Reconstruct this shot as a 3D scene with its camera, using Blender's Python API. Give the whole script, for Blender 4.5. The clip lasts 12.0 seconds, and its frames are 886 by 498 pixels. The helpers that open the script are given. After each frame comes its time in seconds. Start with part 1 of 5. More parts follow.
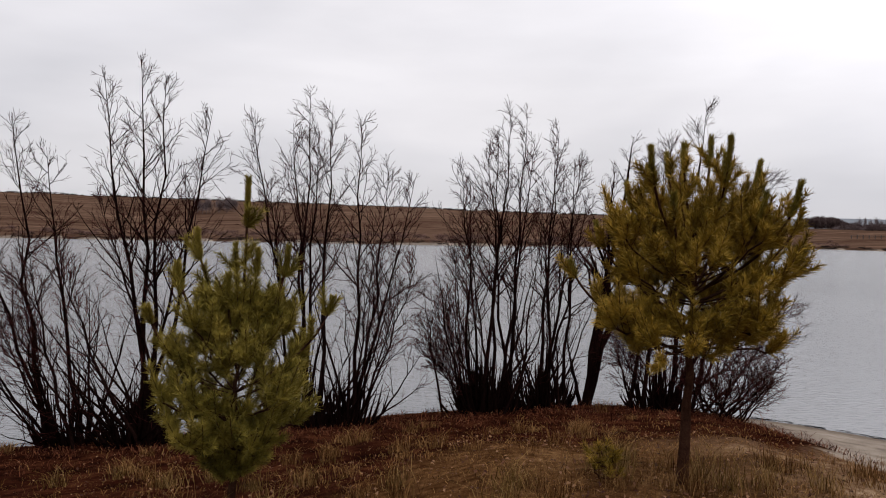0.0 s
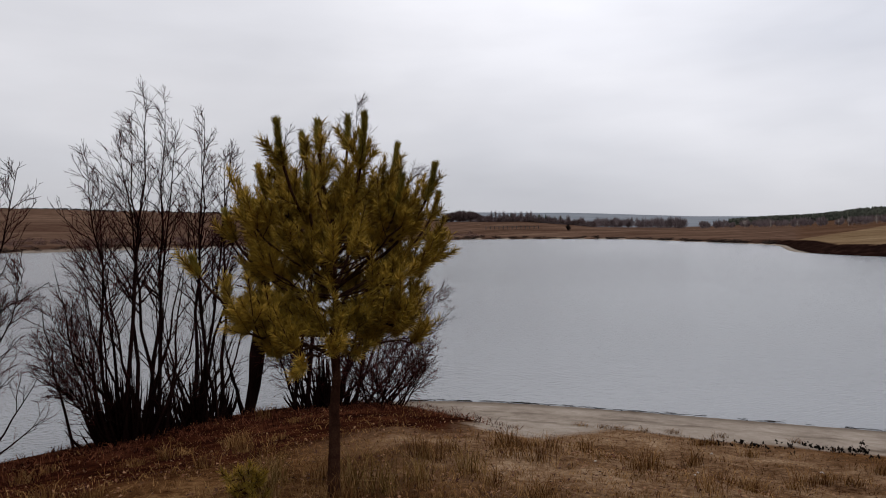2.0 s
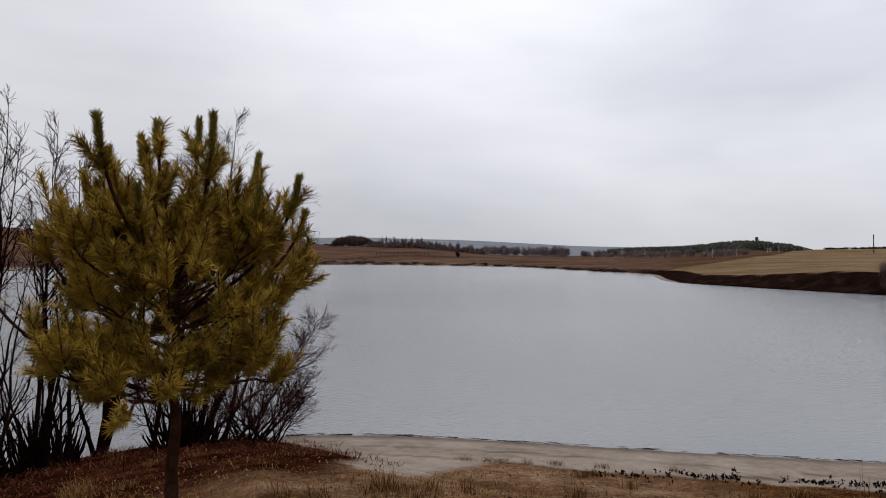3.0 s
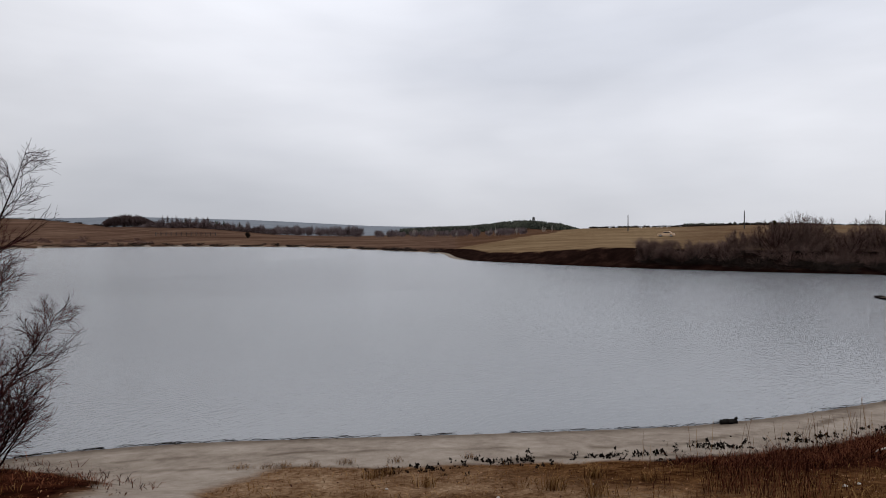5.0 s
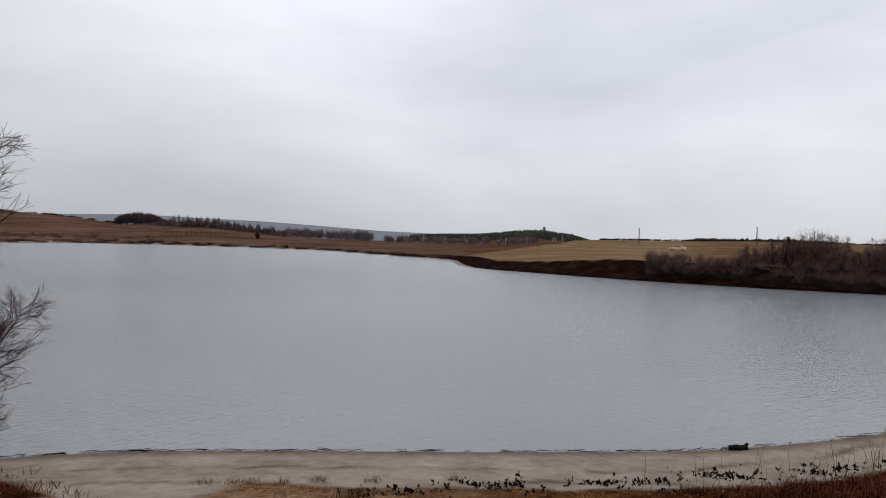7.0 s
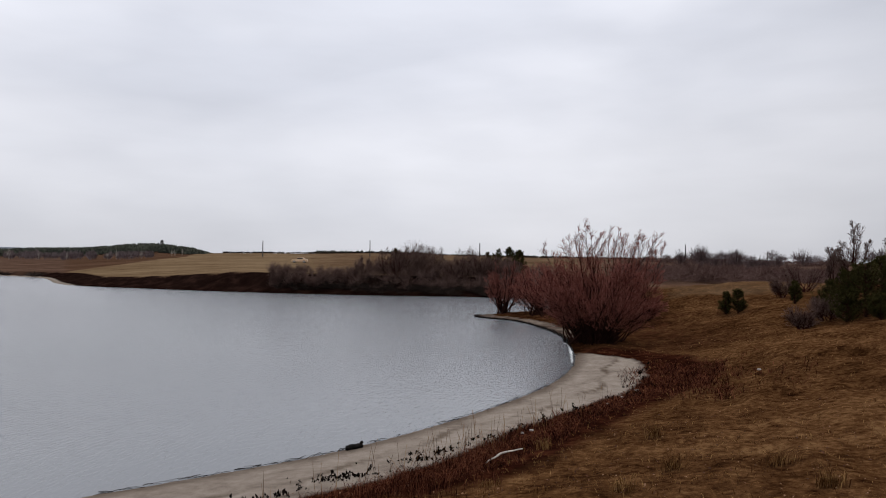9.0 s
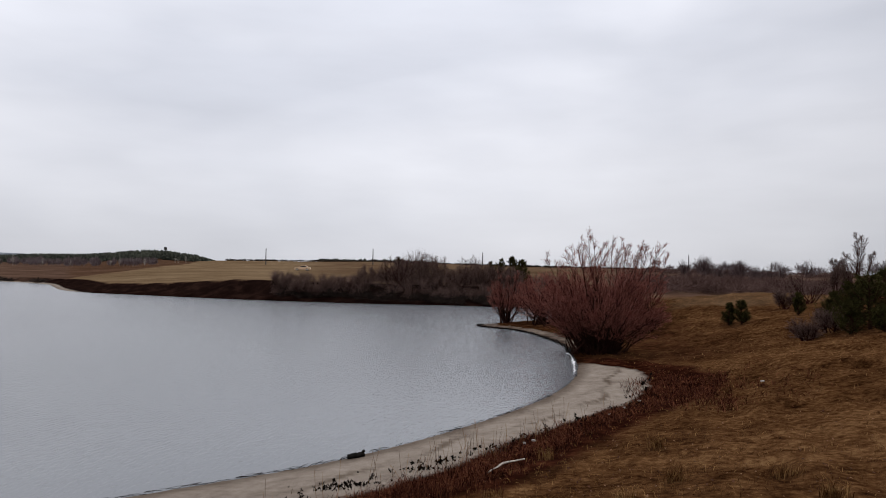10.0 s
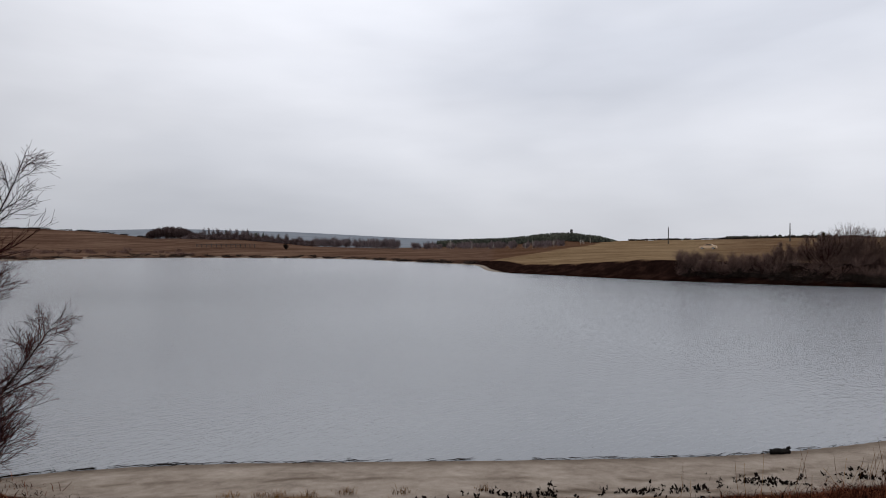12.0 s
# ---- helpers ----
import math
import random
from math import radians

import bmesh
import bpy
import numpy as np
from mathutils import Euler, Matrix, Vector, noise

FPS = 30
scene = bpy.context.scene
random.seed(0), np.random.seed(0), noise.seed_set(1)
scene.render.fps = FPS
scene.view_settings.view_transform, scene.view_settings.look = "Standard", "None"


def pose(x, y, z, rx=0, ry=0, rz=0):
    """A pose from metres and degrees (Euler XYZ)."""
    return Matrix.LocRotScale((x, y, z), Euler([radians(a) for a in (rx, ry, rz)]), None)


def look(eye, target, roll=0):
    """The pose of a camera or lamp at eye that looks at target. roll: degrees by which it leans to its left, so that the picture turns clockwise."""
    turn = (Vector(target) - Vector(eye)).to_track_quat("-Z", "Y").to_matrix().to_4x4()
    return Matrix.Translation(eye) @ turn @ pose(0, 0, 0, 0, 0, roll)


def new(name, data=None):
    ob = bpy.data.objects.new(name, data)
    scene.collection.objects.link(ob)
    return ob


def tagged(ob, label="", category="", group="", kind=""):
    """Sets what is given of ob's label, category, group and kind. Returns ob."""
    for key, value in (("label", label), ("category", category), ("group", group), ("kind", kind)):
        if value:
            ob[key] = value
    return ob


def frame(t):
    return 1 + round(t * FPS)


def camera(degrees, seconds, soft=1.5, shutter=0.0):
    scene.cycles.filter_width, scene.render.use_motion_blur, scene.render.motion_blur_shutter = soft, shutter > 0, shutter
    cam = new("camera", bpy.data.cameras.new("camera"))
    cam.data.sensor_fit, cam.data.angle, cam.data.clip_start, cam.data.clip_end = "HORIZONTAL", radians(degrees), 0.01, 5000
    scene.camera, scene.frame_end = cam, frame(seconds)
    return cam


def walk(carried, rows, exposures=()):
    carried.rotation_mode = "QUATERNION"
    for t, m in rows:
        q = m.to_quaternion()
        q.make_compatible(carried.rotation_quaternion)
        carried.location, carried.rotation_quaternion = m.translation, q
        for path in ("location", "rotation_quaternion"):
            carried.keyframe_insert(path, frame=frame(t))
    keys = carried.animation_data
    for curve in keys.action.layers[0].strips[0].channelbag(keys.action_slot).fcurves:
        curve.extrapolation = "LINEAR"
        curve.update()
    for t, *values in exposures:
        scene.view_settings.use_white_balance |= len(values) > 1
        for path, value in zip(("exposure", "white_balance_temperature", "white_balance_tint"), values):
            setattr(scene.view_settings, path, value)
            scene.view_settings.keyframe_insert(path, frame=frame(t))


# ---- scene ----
cam = camera(66.0, 12.0, soft=1.0)
PATH = [
    (0, (1.055, 0.436, 3.387), (1.038, 2.435, 3.337), 0.8),
    (0.5, (1.154, 0.491, 3.381), (1.403, 2.472, 3.495), -0.2),
    (1, (1.226, 0.56, 3.367), (1.718, 2.497, 3.427), -0.4),
    (1.5, (1.291, 0.733, 3.356), (2.14, 2.54, 3.479), 0.3),
    (2, (1.398, 0.974, 3.335), (2.298, 2.759, 3.278), -1.1),
    (2.5, (1.56, 1.145, 3.335), (2.487, 2.917, 3.367), -0.8),
    (3, (1.709, 1.305, 3.327), (2.883, 2.924, 3.342), -0.0),
    (3.5, (1.869, 1.481, 3.349), (3.284, 2.892, 3.28), -2.0),
    (5.5, (2.788, 2.127, 3.237), (4.396, 3.316, 3.199), -0.1),
    (6, (2.988, 2.17, 3.214), (4.403, 3.583, 3.241), -0.9),
    (6.5, (3.135, 2.219, 3.213), (4.596, 3.585, 3.2), 0.2),
    (8.5, (3.665, 2.305, 3.127), (5.616, 2.747, 3.167), 1.1),
    (9, (3.71, 2.318, 3.11), (5.695, 2.56, 3.144), 0.7),
    (9.5, (3.709, 2.31, 3.109), (5.697, 2.529, 3.163), 1.1),
    (10, (3.687, 2.32, 3.113), (5.671, 2.571, 3.173), 1.1),
    (10.5, (3.628, 2.373, 3.128), (5.532, 2.986, 3.17), 0.3),
    (11, (3.526, 2.365, 3.136), (5.26, 3.36, 3.144), 1.9),
    (11.5, (3.471, 2.366, 3.157), (5.099, 3.529, 3.143), 1.4),
    (12, (3.457, 2.333, 3.189), (4.989, 3.619, 3.18), -0.2),
]
walk(cam, [(t, look(e, g, r)) for t, e, g, r in PATH],
     [(0.0, 0.30, 6760, 12.5), (0.5, 0.24, 6660, 11.5), (1.0, 0.06, 6580, 11), (2.5, 0.03, 6560, 11), (5.5, -0.04, 6480, 10), (9.5, 0.0, 6480, 11), (12.0, -0.05, 6450, 10)])

# ---- world and sun: a bright overcast autumn sky ----
world = bpy.data.worlds.new("overcast_sky")
scene.world = world
world.use_nodes = True
wn, wl = world.node_tree.nodes, world.node_tree.links
wn.clear()
sky = wn.new("ShaderNodeTexSky")
sky.sky_type, sky.sun_disc = "NISHITA", False
sky.sun_elevation, sky.sun_rotation = radians(65), radians(150)
wtc = wn.new("ShaderNodeTexCoord")
wmap = wn.new("ShaderNodeMapping")
wmap.inputs["Scale"].default_value = (1.0, 1.0, 2.4)
wl.new(wtc.outputs["Generated"], wmap.inputs["Vector"])
cloud = wn.new("ShaderNodeTexNoise")
cloud.inputs["Scale"].default_value, cloud.inputs["Detail"].default_value = 1.5, 3.5
cloud.inputs["Roughness"].default_value, cloud.inputs["Distortion"].default_value = 0.5, 0.35
wl.new(wmap.outputs["Vector"], cloud.inputs["Vector"])
cramp = wn.new("ShaderNodeValToRGB")
cramp.color_ramp.elements[0].position, cramp.color_ramp.elements[0].color = 0.32, (0.585, 0.605, 0.665, 1)
cramp.color_ramp.elements[1].position, cramp.color_ramp.elements[1].color = 0.68, (0.82, 0.83, 0.88, 1)
wl.new(cloud.outputs["Fac"], cramp.inputs["Fac"])
skyamt = wn.new("ShaderNodeMix")
skyamt.data_type, skyamt.blend_type = "RGBA", "ADD"
skyamt.inputs["Factor"].default_value = 0.004
wl.new(cramp.outputs["Color"], skyamt.inputs["A"])
wl.new(sky.outputs["Color"], skyamt.inputs["B"])
# an overcast sky is darker toward the horizon
wsep = wn.new("ShaderNodeSeparateXYZ")
wl.new(wtc.outputs["Generated"], wsep.inputs["Vector"])
wgrad = wn.new("ShaderNodeMapRange")
wgrad.inputs["From Min"].default_value, wgrad.inputs["From Max"].default_value = 0.0, 1.0
wgrad.inputs["To Min"].default_value, wgrad.inputs["To Max"].default_value = 0.79, 1.6
wl.new(wsep.outputs["Z"], wgrad.inputs["Value"])
wmul = wn.new("ShaderNodeMix")
wmul.data_type, wmul.blend_type = "RGBA", "MULTIPLY"
wmul.inputs["Factor"].default_value = 1.0
wl.new(skyamt.outputs["Result"], wmul.inputs["A"])
wl.new(wgrad.outputs["Result"], wmul.inputs["B"])
# the cloud is thinnest, and brightest, over the far meadow
glow = wn.new("ShaderNodeVectorMath")
glow.operation = "DOT_PRODUCT"
glow.inputs[1].default_value = (0.735, 0.31, 0.60)
wl.new(wtc.outputs["Generated"], glow.inputs[0])
glow_up = wn.new("ShaderNodeMapRange")
glow_up.interpolation_type = "SMOOTHSTEP"
glow_up.inputs["From Min"].default_value, glow_up.inputs["From Max"].default_value = 0.5, 1.0
glow_up.inputs["To Min"].default_value, glow_up.inputs["To Max"].default_value = 0.86, 1.20
wl.new(glow.outputs["Value"], glow_up.inputs["Value"])
# thin streaks of darker cloud
streak_map = wn.new("ShaderNodeMapping")
streak_map.inputs["Scale"].default_value = (1.0, 1.0, 4.5)
wl.new(wtc.outputs["Generated"], streak_map.inputs["Vector"])
streak = wn.new("ShaderNodeTexNoise")
streak.inputs["Scale"].default_value, streak.inputs["Detail"].default_value, streak.inputs["Roughness"].default_value = 3.2, 5.0, 0.55
wl.new(streak_map.outputs["Vector"], streak.inputs["Vector"])
streak_amt = wn.new("ShaderNodeMapRange")
streak_amt.inputs["From Min"].default_value, streak_amt.inputs["From Max"].default_value = 0.3, 0.7
streak_amt.inputs["To Min"].default_value, streak_amt.inputs["To Max"].default_value = 0.955, 1.04
wl.new(streak.outputs["Fac"], streak_amt.inputs["Value"])
lit = wn.new("ShaderNodeMath")
lit.operation = "MULTIPLY"
wl.new(glow_up.outputs["Result"], lit.inputs[0])
wl.new(streak_amt.outputs["Result"], lit.inputs[1])
wlit = wn.new("ShaderNodeMix")
wlit.data_type, wlit.blend_type = "RGBA", "MULTIPLY"
wlit.inputs["Factor"].default_value = 1.0
wl.new(wmul.outputs["Result"], wlit.inputs["A"])
wl.new(lit.outputs[0], wlit.inputs["B"])
wbg = wn.new("ShaderNodeBackground")
wbg.inputs["Strength"].default_value = 1.0
wl.new(wlit.outputs["Result"], wbg.inputs["Color"])
wout = wn.new("ShaderNodeOutputWorld")
wl.new(wbg.outputs["Background"], wout.inputs["Surface"])

sun_data = bpy.data.lights.new("sun", "SUN")
sun_data.energy, sun_data.angle, sun_data.color = 1.0, radians(40), (1.0, 0.96, 0.9)
sun = new("sun", sun_data)
sun.matrix_world = look((20, -40, 100), (0, 0, 0))


# ---- materials ----
def material(name, tones, size=1.0, fine=18.0, rough=0.9, bump=0.3, island=0.0, spec=0.3, stretch=(1, 1, 1)):
    """A mottled surface: tones from dark to light, patches of about `size` metres and a fine grain."""
    m = bpy.data.materials.new(name)
    m.use_nodes = True
    n, l = m.node_tree.nodes, m.node_tree.links
    b = n["Principled BSDF"]
    b.inputs["Roughness"].default_value, b.inputs["Specular IOR Level"].default_value = rough, spec
    tc = n.new("ShaderNodeTexCoord")
    mp = n.new("ShaderNodeMapping")
    mp.inputs["Scale"].default_value = stretch
    l.new(tc.outputs["Object"], mp.inputs["Vector"])
    big = n.new("ShaderNodeTexNoise")
    big.inputs["Scale"].default_value, big.inputs["Detail"].default_value = 1.0 / size, 5.0
    small = n.new("ShaderNodeTexNoise")
    small.inputs["Scale"].default_value, small.inputs["Detail"].default_value = fine / size, 6.0
    small.inputs["Roughness"].default_value = 0.7
    for t in (big, small):
        l.new(mp.outputs["Vector"], t.inputs["Vector"])
    add = n.new("ShaderNodeMath")
    add.operation = "MULTIPLY_ADD"
    add.inputs[1].default_value = 0.5
    l.new(small.outputs["Fac"], add.inputs[0])
    half = n.new("ShaderNodeMath")
    half.operation = "MULTIPLY"
    half.inputs[1].default_value = 0.5
    l.new(big.outputs["Fac"], half.inputs[0])
    l.new(half.outputs[0], add.inputs[2])
    fac = add.outputs[0]
    if island:
        geo = n.new("ShaderNodeNewGeometry")
        isl = n.new("ShaderNodeMath")
        isl.operation = "MULTIPLY_ADD"
        isl.inputs[1].default_value = island
        l.new(geo.outputs["Random Per Island"], isl.inputs[0])
        l.new(fac, isl.inputs[2])
        off = n.new("ShaderNodeMath")
        off.operation = "SUBTRACT"
        off.inputs[1].default_value = island / 2
        l.new(isl.outputs[0], off.inputs[0])
        fac = off.outputs[0]
    ramp = n.new("ShaderNodeValToRGB")
    e = ramp.color_ramp.elements
    while len(e) < len(tones):
        e.new(0.5)
    for i, c in enumerate(tones):
        e[i].position, e[i].color = 0.3 + 0.4 * i / (len(tones) - 1), (*c, 1)
    l.new(fac, ramp.inputs["Fac"])
    l.new(ramp.outputs["Color"], b.inputs["Base Color"])
    if bump:
        bp = n.new("ShaderNodeBump")
        bp.inputs["Strength"].default_value, bp.inputs["Distance"].default_value = bump, size / fine
        l.new(small.outputs["Fac"], bp.inputs["Height"])
        l.new(bp.outputs["Normal"], b.inputs["Normal"])
    return m


M_BARK_RED = material("red_willow_bark", [(0.010, 0.004, 0.003), (0.028, 0.012, 0.009), (0.06, 0.028, 0.021)], 0.3, 8, 0.95, 0.3, spec=0.0)
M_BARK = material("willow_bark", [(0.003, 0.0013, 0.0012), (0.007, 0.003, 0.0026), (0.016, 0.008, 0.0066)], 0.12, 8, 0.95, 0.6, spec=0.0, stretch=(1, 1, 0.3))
M_TWIG = material("bare_twig", [(0.008, 0.002, 0.0019), (0.026, 0.0075, 0.0068), (0.055, 0.018, 0.016)], 0.5, 10, 0.9, 0.0, 0.3, spec=0.0)
M_TWIG_RED = material("reddish_twig", [(0.11, 0.035, 0.027), (0.235, 0.084, 0.066), (0.34, 0.142, 0.112)], 0.8, 8, 0.9, 0.0, 0.3, spec=0.0)
M_TWIG_GREY = material("grey_twig", [(0.06, 0.036, 0.03), (0.12, 0.076, 0.064), (0.19, 0.13, 0.112)], 1.5, 8, 0.9, 0.0, 0.3, spec=0.0)
M_TWIG_HAZY = material("pinkish_far_twig", [(0.06, 0.034, 0.028), (0.105, 0.063, 0.054), (0.165, 0.107, 0.095)], 1.5, 8, 0.9, 0.0, 0.3, spec=0.0)
M_PINE_BARK = material("pine_bark", [(0.012, 0.005, 0.003), (0.036, 0.016, 0.010), (0.075, 0.037, 0.022)], 0.06, 6, 0.95, 0.8, spec=0.0)
M_NEEDLE = material("pine_needle", [(0.045, 0.034, 0.006), (0.235, 0.148, 0.02), (0.47, 0.295, 0.047)], 0.45, 4, 0.6, 0.0, 0.2, spec=0.08)
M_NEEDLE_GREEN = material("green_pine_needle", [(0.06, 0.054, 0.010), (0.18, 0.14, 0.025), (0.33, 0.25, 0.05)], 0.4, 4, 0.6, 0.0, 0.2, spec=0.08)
M_NEEDLE_DARK = material("dark_pine_needle", [(0.016, 0.015, 0.005), (0.038, 0.035, 0.012), (0.075, 0.065, 0.022)], 0.8, 6, 0.7, 0.0, 0.4, spec=0.0)
M_FOREST = material("distant_pine_wood", [(0.020, 0.022, 0.018), (0.034, 0.037, 0.029), (0.056, 0.058, 0.044)], 25, 6, 0.95, 0.0, 0.4, spec=0.0)
# lighter purple-grey than the near twigs: distance haze is put into this colour
M_THICKET = material("distant_bare_wood", [(0.085, 0.063, 0.065), (0.13, 0.10, 0.102), (0.18, 0.145, 0.147)], 12, 6, 0.95, 0.0, 0.4, spec=0.0)
M_THICKET_DARK = material("dark_bare_wood", [(0.05, 0.033, 0.032), (0.08, 0.055, 0.053), (0.12, 0.087, 0.085)], 12, 6, 0.95, 0.0, 0.4, spec=0.0)
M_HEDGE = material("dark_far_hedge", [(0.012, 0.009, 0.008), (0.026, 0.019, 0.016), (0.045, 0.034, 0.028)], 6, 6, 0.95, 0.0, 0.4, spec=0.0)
M_GRASS = material("dry_grass_blade", [(0.034, 0.013, 0.0045), (0.115, 0.053, 0.019), (0.26, 0.15, 0.06)], 1.4, 6, 0.9, 0.0, 0.38, spec=0.0)
M_STRAW = material("pale_straw", [(0.05, 0.026, 0.008), (0.13, 0.075, 0.024), (0.25, 0.16, 0.065)], 0.6, 6, 0.9, 0.0, 0.4, spec=0.0)
M_WEED = material("dead_brown_weed", [(0.010, 0.0026, 0.0017), (0.042, 0.0125, 0.007), (0.13, 0.047, 0.025)], 1.0, 6, 0.9, 0.0, 0.5, spec=0.0)
M_LEAF = material("black_rotten_leaf", [(0.003, 0.0025, 0.0025), (0.007, 0.005, 0.004), (0.016, 0.011, 0.008)], 0.3, 6, 0.9, 0.2, 0.4, spec=0.03)
M_DRY_LEAF = material("dry_fallen_leaf", [(0.03, 0.010, 0.006), (0.10, 0.042, 0.022), (0.20, 0.11, 0.06)], 0.8, 6, 0.8, 0.0, 0.7, spec=0.1)
M_POLE = material("weathered_pole", [(0.04, 0.036, 0.034), (0.07, 0.062, 0.058)], 0.5, 8, 0.9, 0.3)
M_WOOD_PALE = material("bleached_wood", [(0.22, 0.19, 0.16), (0.38, 0.34, 0.29), (0.5, 0.46, 0.4)], 0.1, 8, 0.85, 0.4)
M_LOG = material("wet_black_wood", [(0.004, 0.0035, 0.003), (0.009, 0.008, 0.007), (0.018, 0.015, 0.013)], 0.08, 8, 0.8, 0.6, spec=0.05)
M_STONE = material("pale_stone", [(0.22, 0.20, 0.18), (0.34, 0.31, 0.28), (0.45, 0.42, 0.39)], 0.05, 8, 0.85, 0.4)


# ---- shape of the land ----
# the lake's edge as a closed line, anticlockwise from the near sand beach; x east, y north
SHORE = [(42.3, 5.1), (39.3, 2.7), (34.0, 1.0), (29.6, 0.65), (25.3, 0.8), (21.6, 1.6), (18.2, 3.05), (14.9, 5.05), (12.8, 7.05),
         (10.1, 10.1), (8.5, 11.8), (7.0, 12.95), (5.5, 13.5), (3.8, 13.7), (1.0, 13.1), (-1.2, 12.3), (-5.7, 10.6), (-14, 9), (-45, 12),
         (-130, 30), (-190, 110), (-140, 185), (-60, 182), (0, 172), (50, 182), (98, 197), (119, 141), (106, 100), (96, 77), (90, 68),
         (72, 52), (66.5, 39), (63, 26), (62, 15), (62.5, 7), (60, 0.5), (54, -0.5), (47, 2.2)]


def smooth_line(points, per):
    p = np.array(points, float)
    a, b, c, d = np.roll(p, 1, 0), p, np.roll(p, -1, 0), np.roll(p, -2, 0)
    t = (np.arange(per) / per)[None, :, None]
    a, b, c, d = (q[:, None, :] for q in (a, b, c, d))
    s = 0.5 * (2 * b + (c - a) * t + (2 * a - 5 * b + 4 * c - d) * t ** 2 + (3 * b - a - 3 * c + d) * t ** 3)
    return s.reshape(-1, 2)


LAKE = smooth_line(SHORE, 7)
EYE = (3.0, 2.0)


def shore_distance(x, y):
    """Distance to the lake's edge: above 0 on land, below 0 over the water."""
    x, y = np.atleast_1d(np.asarray(x, float)), np.atleast_1d(np.asarray(y, float))
    if x.size < 2000:
        a, b = LAKE, np.roll(LAKE, -1, 0)
        e = b - a
        px, py = x[:, None] - a[:, 0], y[:, None] - a[:, 1]
        k = np.clip((px * e[:, 0] + py * e[:, 1]) / (e ** 2).sum(1), 0, 1)
        gap = np.sqrt(((px - k * e[:, 0]) ** 2 + (py - k * e[:, 1]) ** 2).min(1))
        ey = np.where(e[:, 1] == 0, 1e-9, e[:, 1])
        cross = ((a[:, 1] > y[:, None]) != (b[:, 1] > y[:, None])) & (px < e[:, 0] * py / ey)
        return np.where(cross.sum(1) % 2 == 1, -gap, gap)
    best, inside = np.full(x.shape, 1e9), np.zeros(x.shape, bool)
    for (ax, ay), (bx, by) in zip(LAKE, np.roll(LAKE, -1, 0)):
        ex, ey = bx - ax, by - ay
        k = np.clip(((x - ax) * ex + (y - ay) * ey) / (ex * ex + ey * ey), 0, 1)
        best = np.minimum(best, (x - ax - k * ex) ** 2 + (y - ay - k * ey) ** 2)
        if ay != by:
            inside ^= ((ay > y) != (by > y)) & (x < ex * (y - ay) / ey + ax)
    return np.where(inside, -1, 1) * np.sqrt(best)


def step(a, b, v):
    t = np.clip((v - a) / (b - a), 0, 1)
    return t * t * (3 - 2 * t)


def sand_reach(x):
    """How far the sand reaches inland at x."""
    return np.interp(x, [3.9, 4.2, 4.7, 5.5, 6.1, 6.7, 7.5, 8.3, 9, 10, 12, 13.5, 15.5, 17, 19, 22, 25, 28], [0.0, 5.9, 5.5, 5.0, 4.6, 3.7, 2.8, 2.1, 2.4, 2.4, 2.45, 2.2, 1.8, 1.9, 2.3, 2.2, 1.8, 0.2])


def sand_start(d):
    """Where the sand begins along x, at d from the water: turf runs out to it under the willows."""
    return np.interp(d, [0, 1, 2, 3, 4, 5, 6], [5.9, 6.1, 6.5, 6.4, 5.8, 5.2, 4.8])


def waves(x, y, size, seed):
    """Smooth unevenness of about 1, from crossed sines."""
    r = np.random.RandomState(seed)
    out = 0
    for i in range(6):
        a, f, p = r.uniform(0, math.tau), r.uniform(0.6, 1.9) / size, r.uniform(0, math.tau)
        out = out + np.sin((x * math.cos(a) + y * math.sin(a)) * f * math.tau + p)
    return out / 3.0


# compass turn (degrees left of north): crest height, how far behind the shore it lies, far ridge height
TURN = [-180, -130, -111, -103, -89, -77, -70, -64.5, -62, -58, -54, -47, -39, -37, -33, -30, -27, -22, -14, 0, 14, 26, 34, 60, 120, 180]
CREST = [5, 4.5, 3.4, 4.4, 5.0, 6.2, 5.6, 5.4, 3.9, 1.9, 1.3, 1.2, 3.2, 4.6, 6.7, 7.2, 7.5, 12, 15.5, 19, 22.5, 24, 24.5, 24, 12, 5]
BACK = [200, 200, 200, 210, 215, 215, 210, 200, 150, 70, 60, 120, 125, 130, 130, 130, 150, 200, 250, 290, 290, 280, 270, 250, 200, 200]
RIDGE = [20, 12, 6, 8, 8, 8, 8, 10, 16, 18, 20, 26, 41, 44, 47, 50, 50, 45, 40, 40, 40, 40, 40, 30, 30, 20]


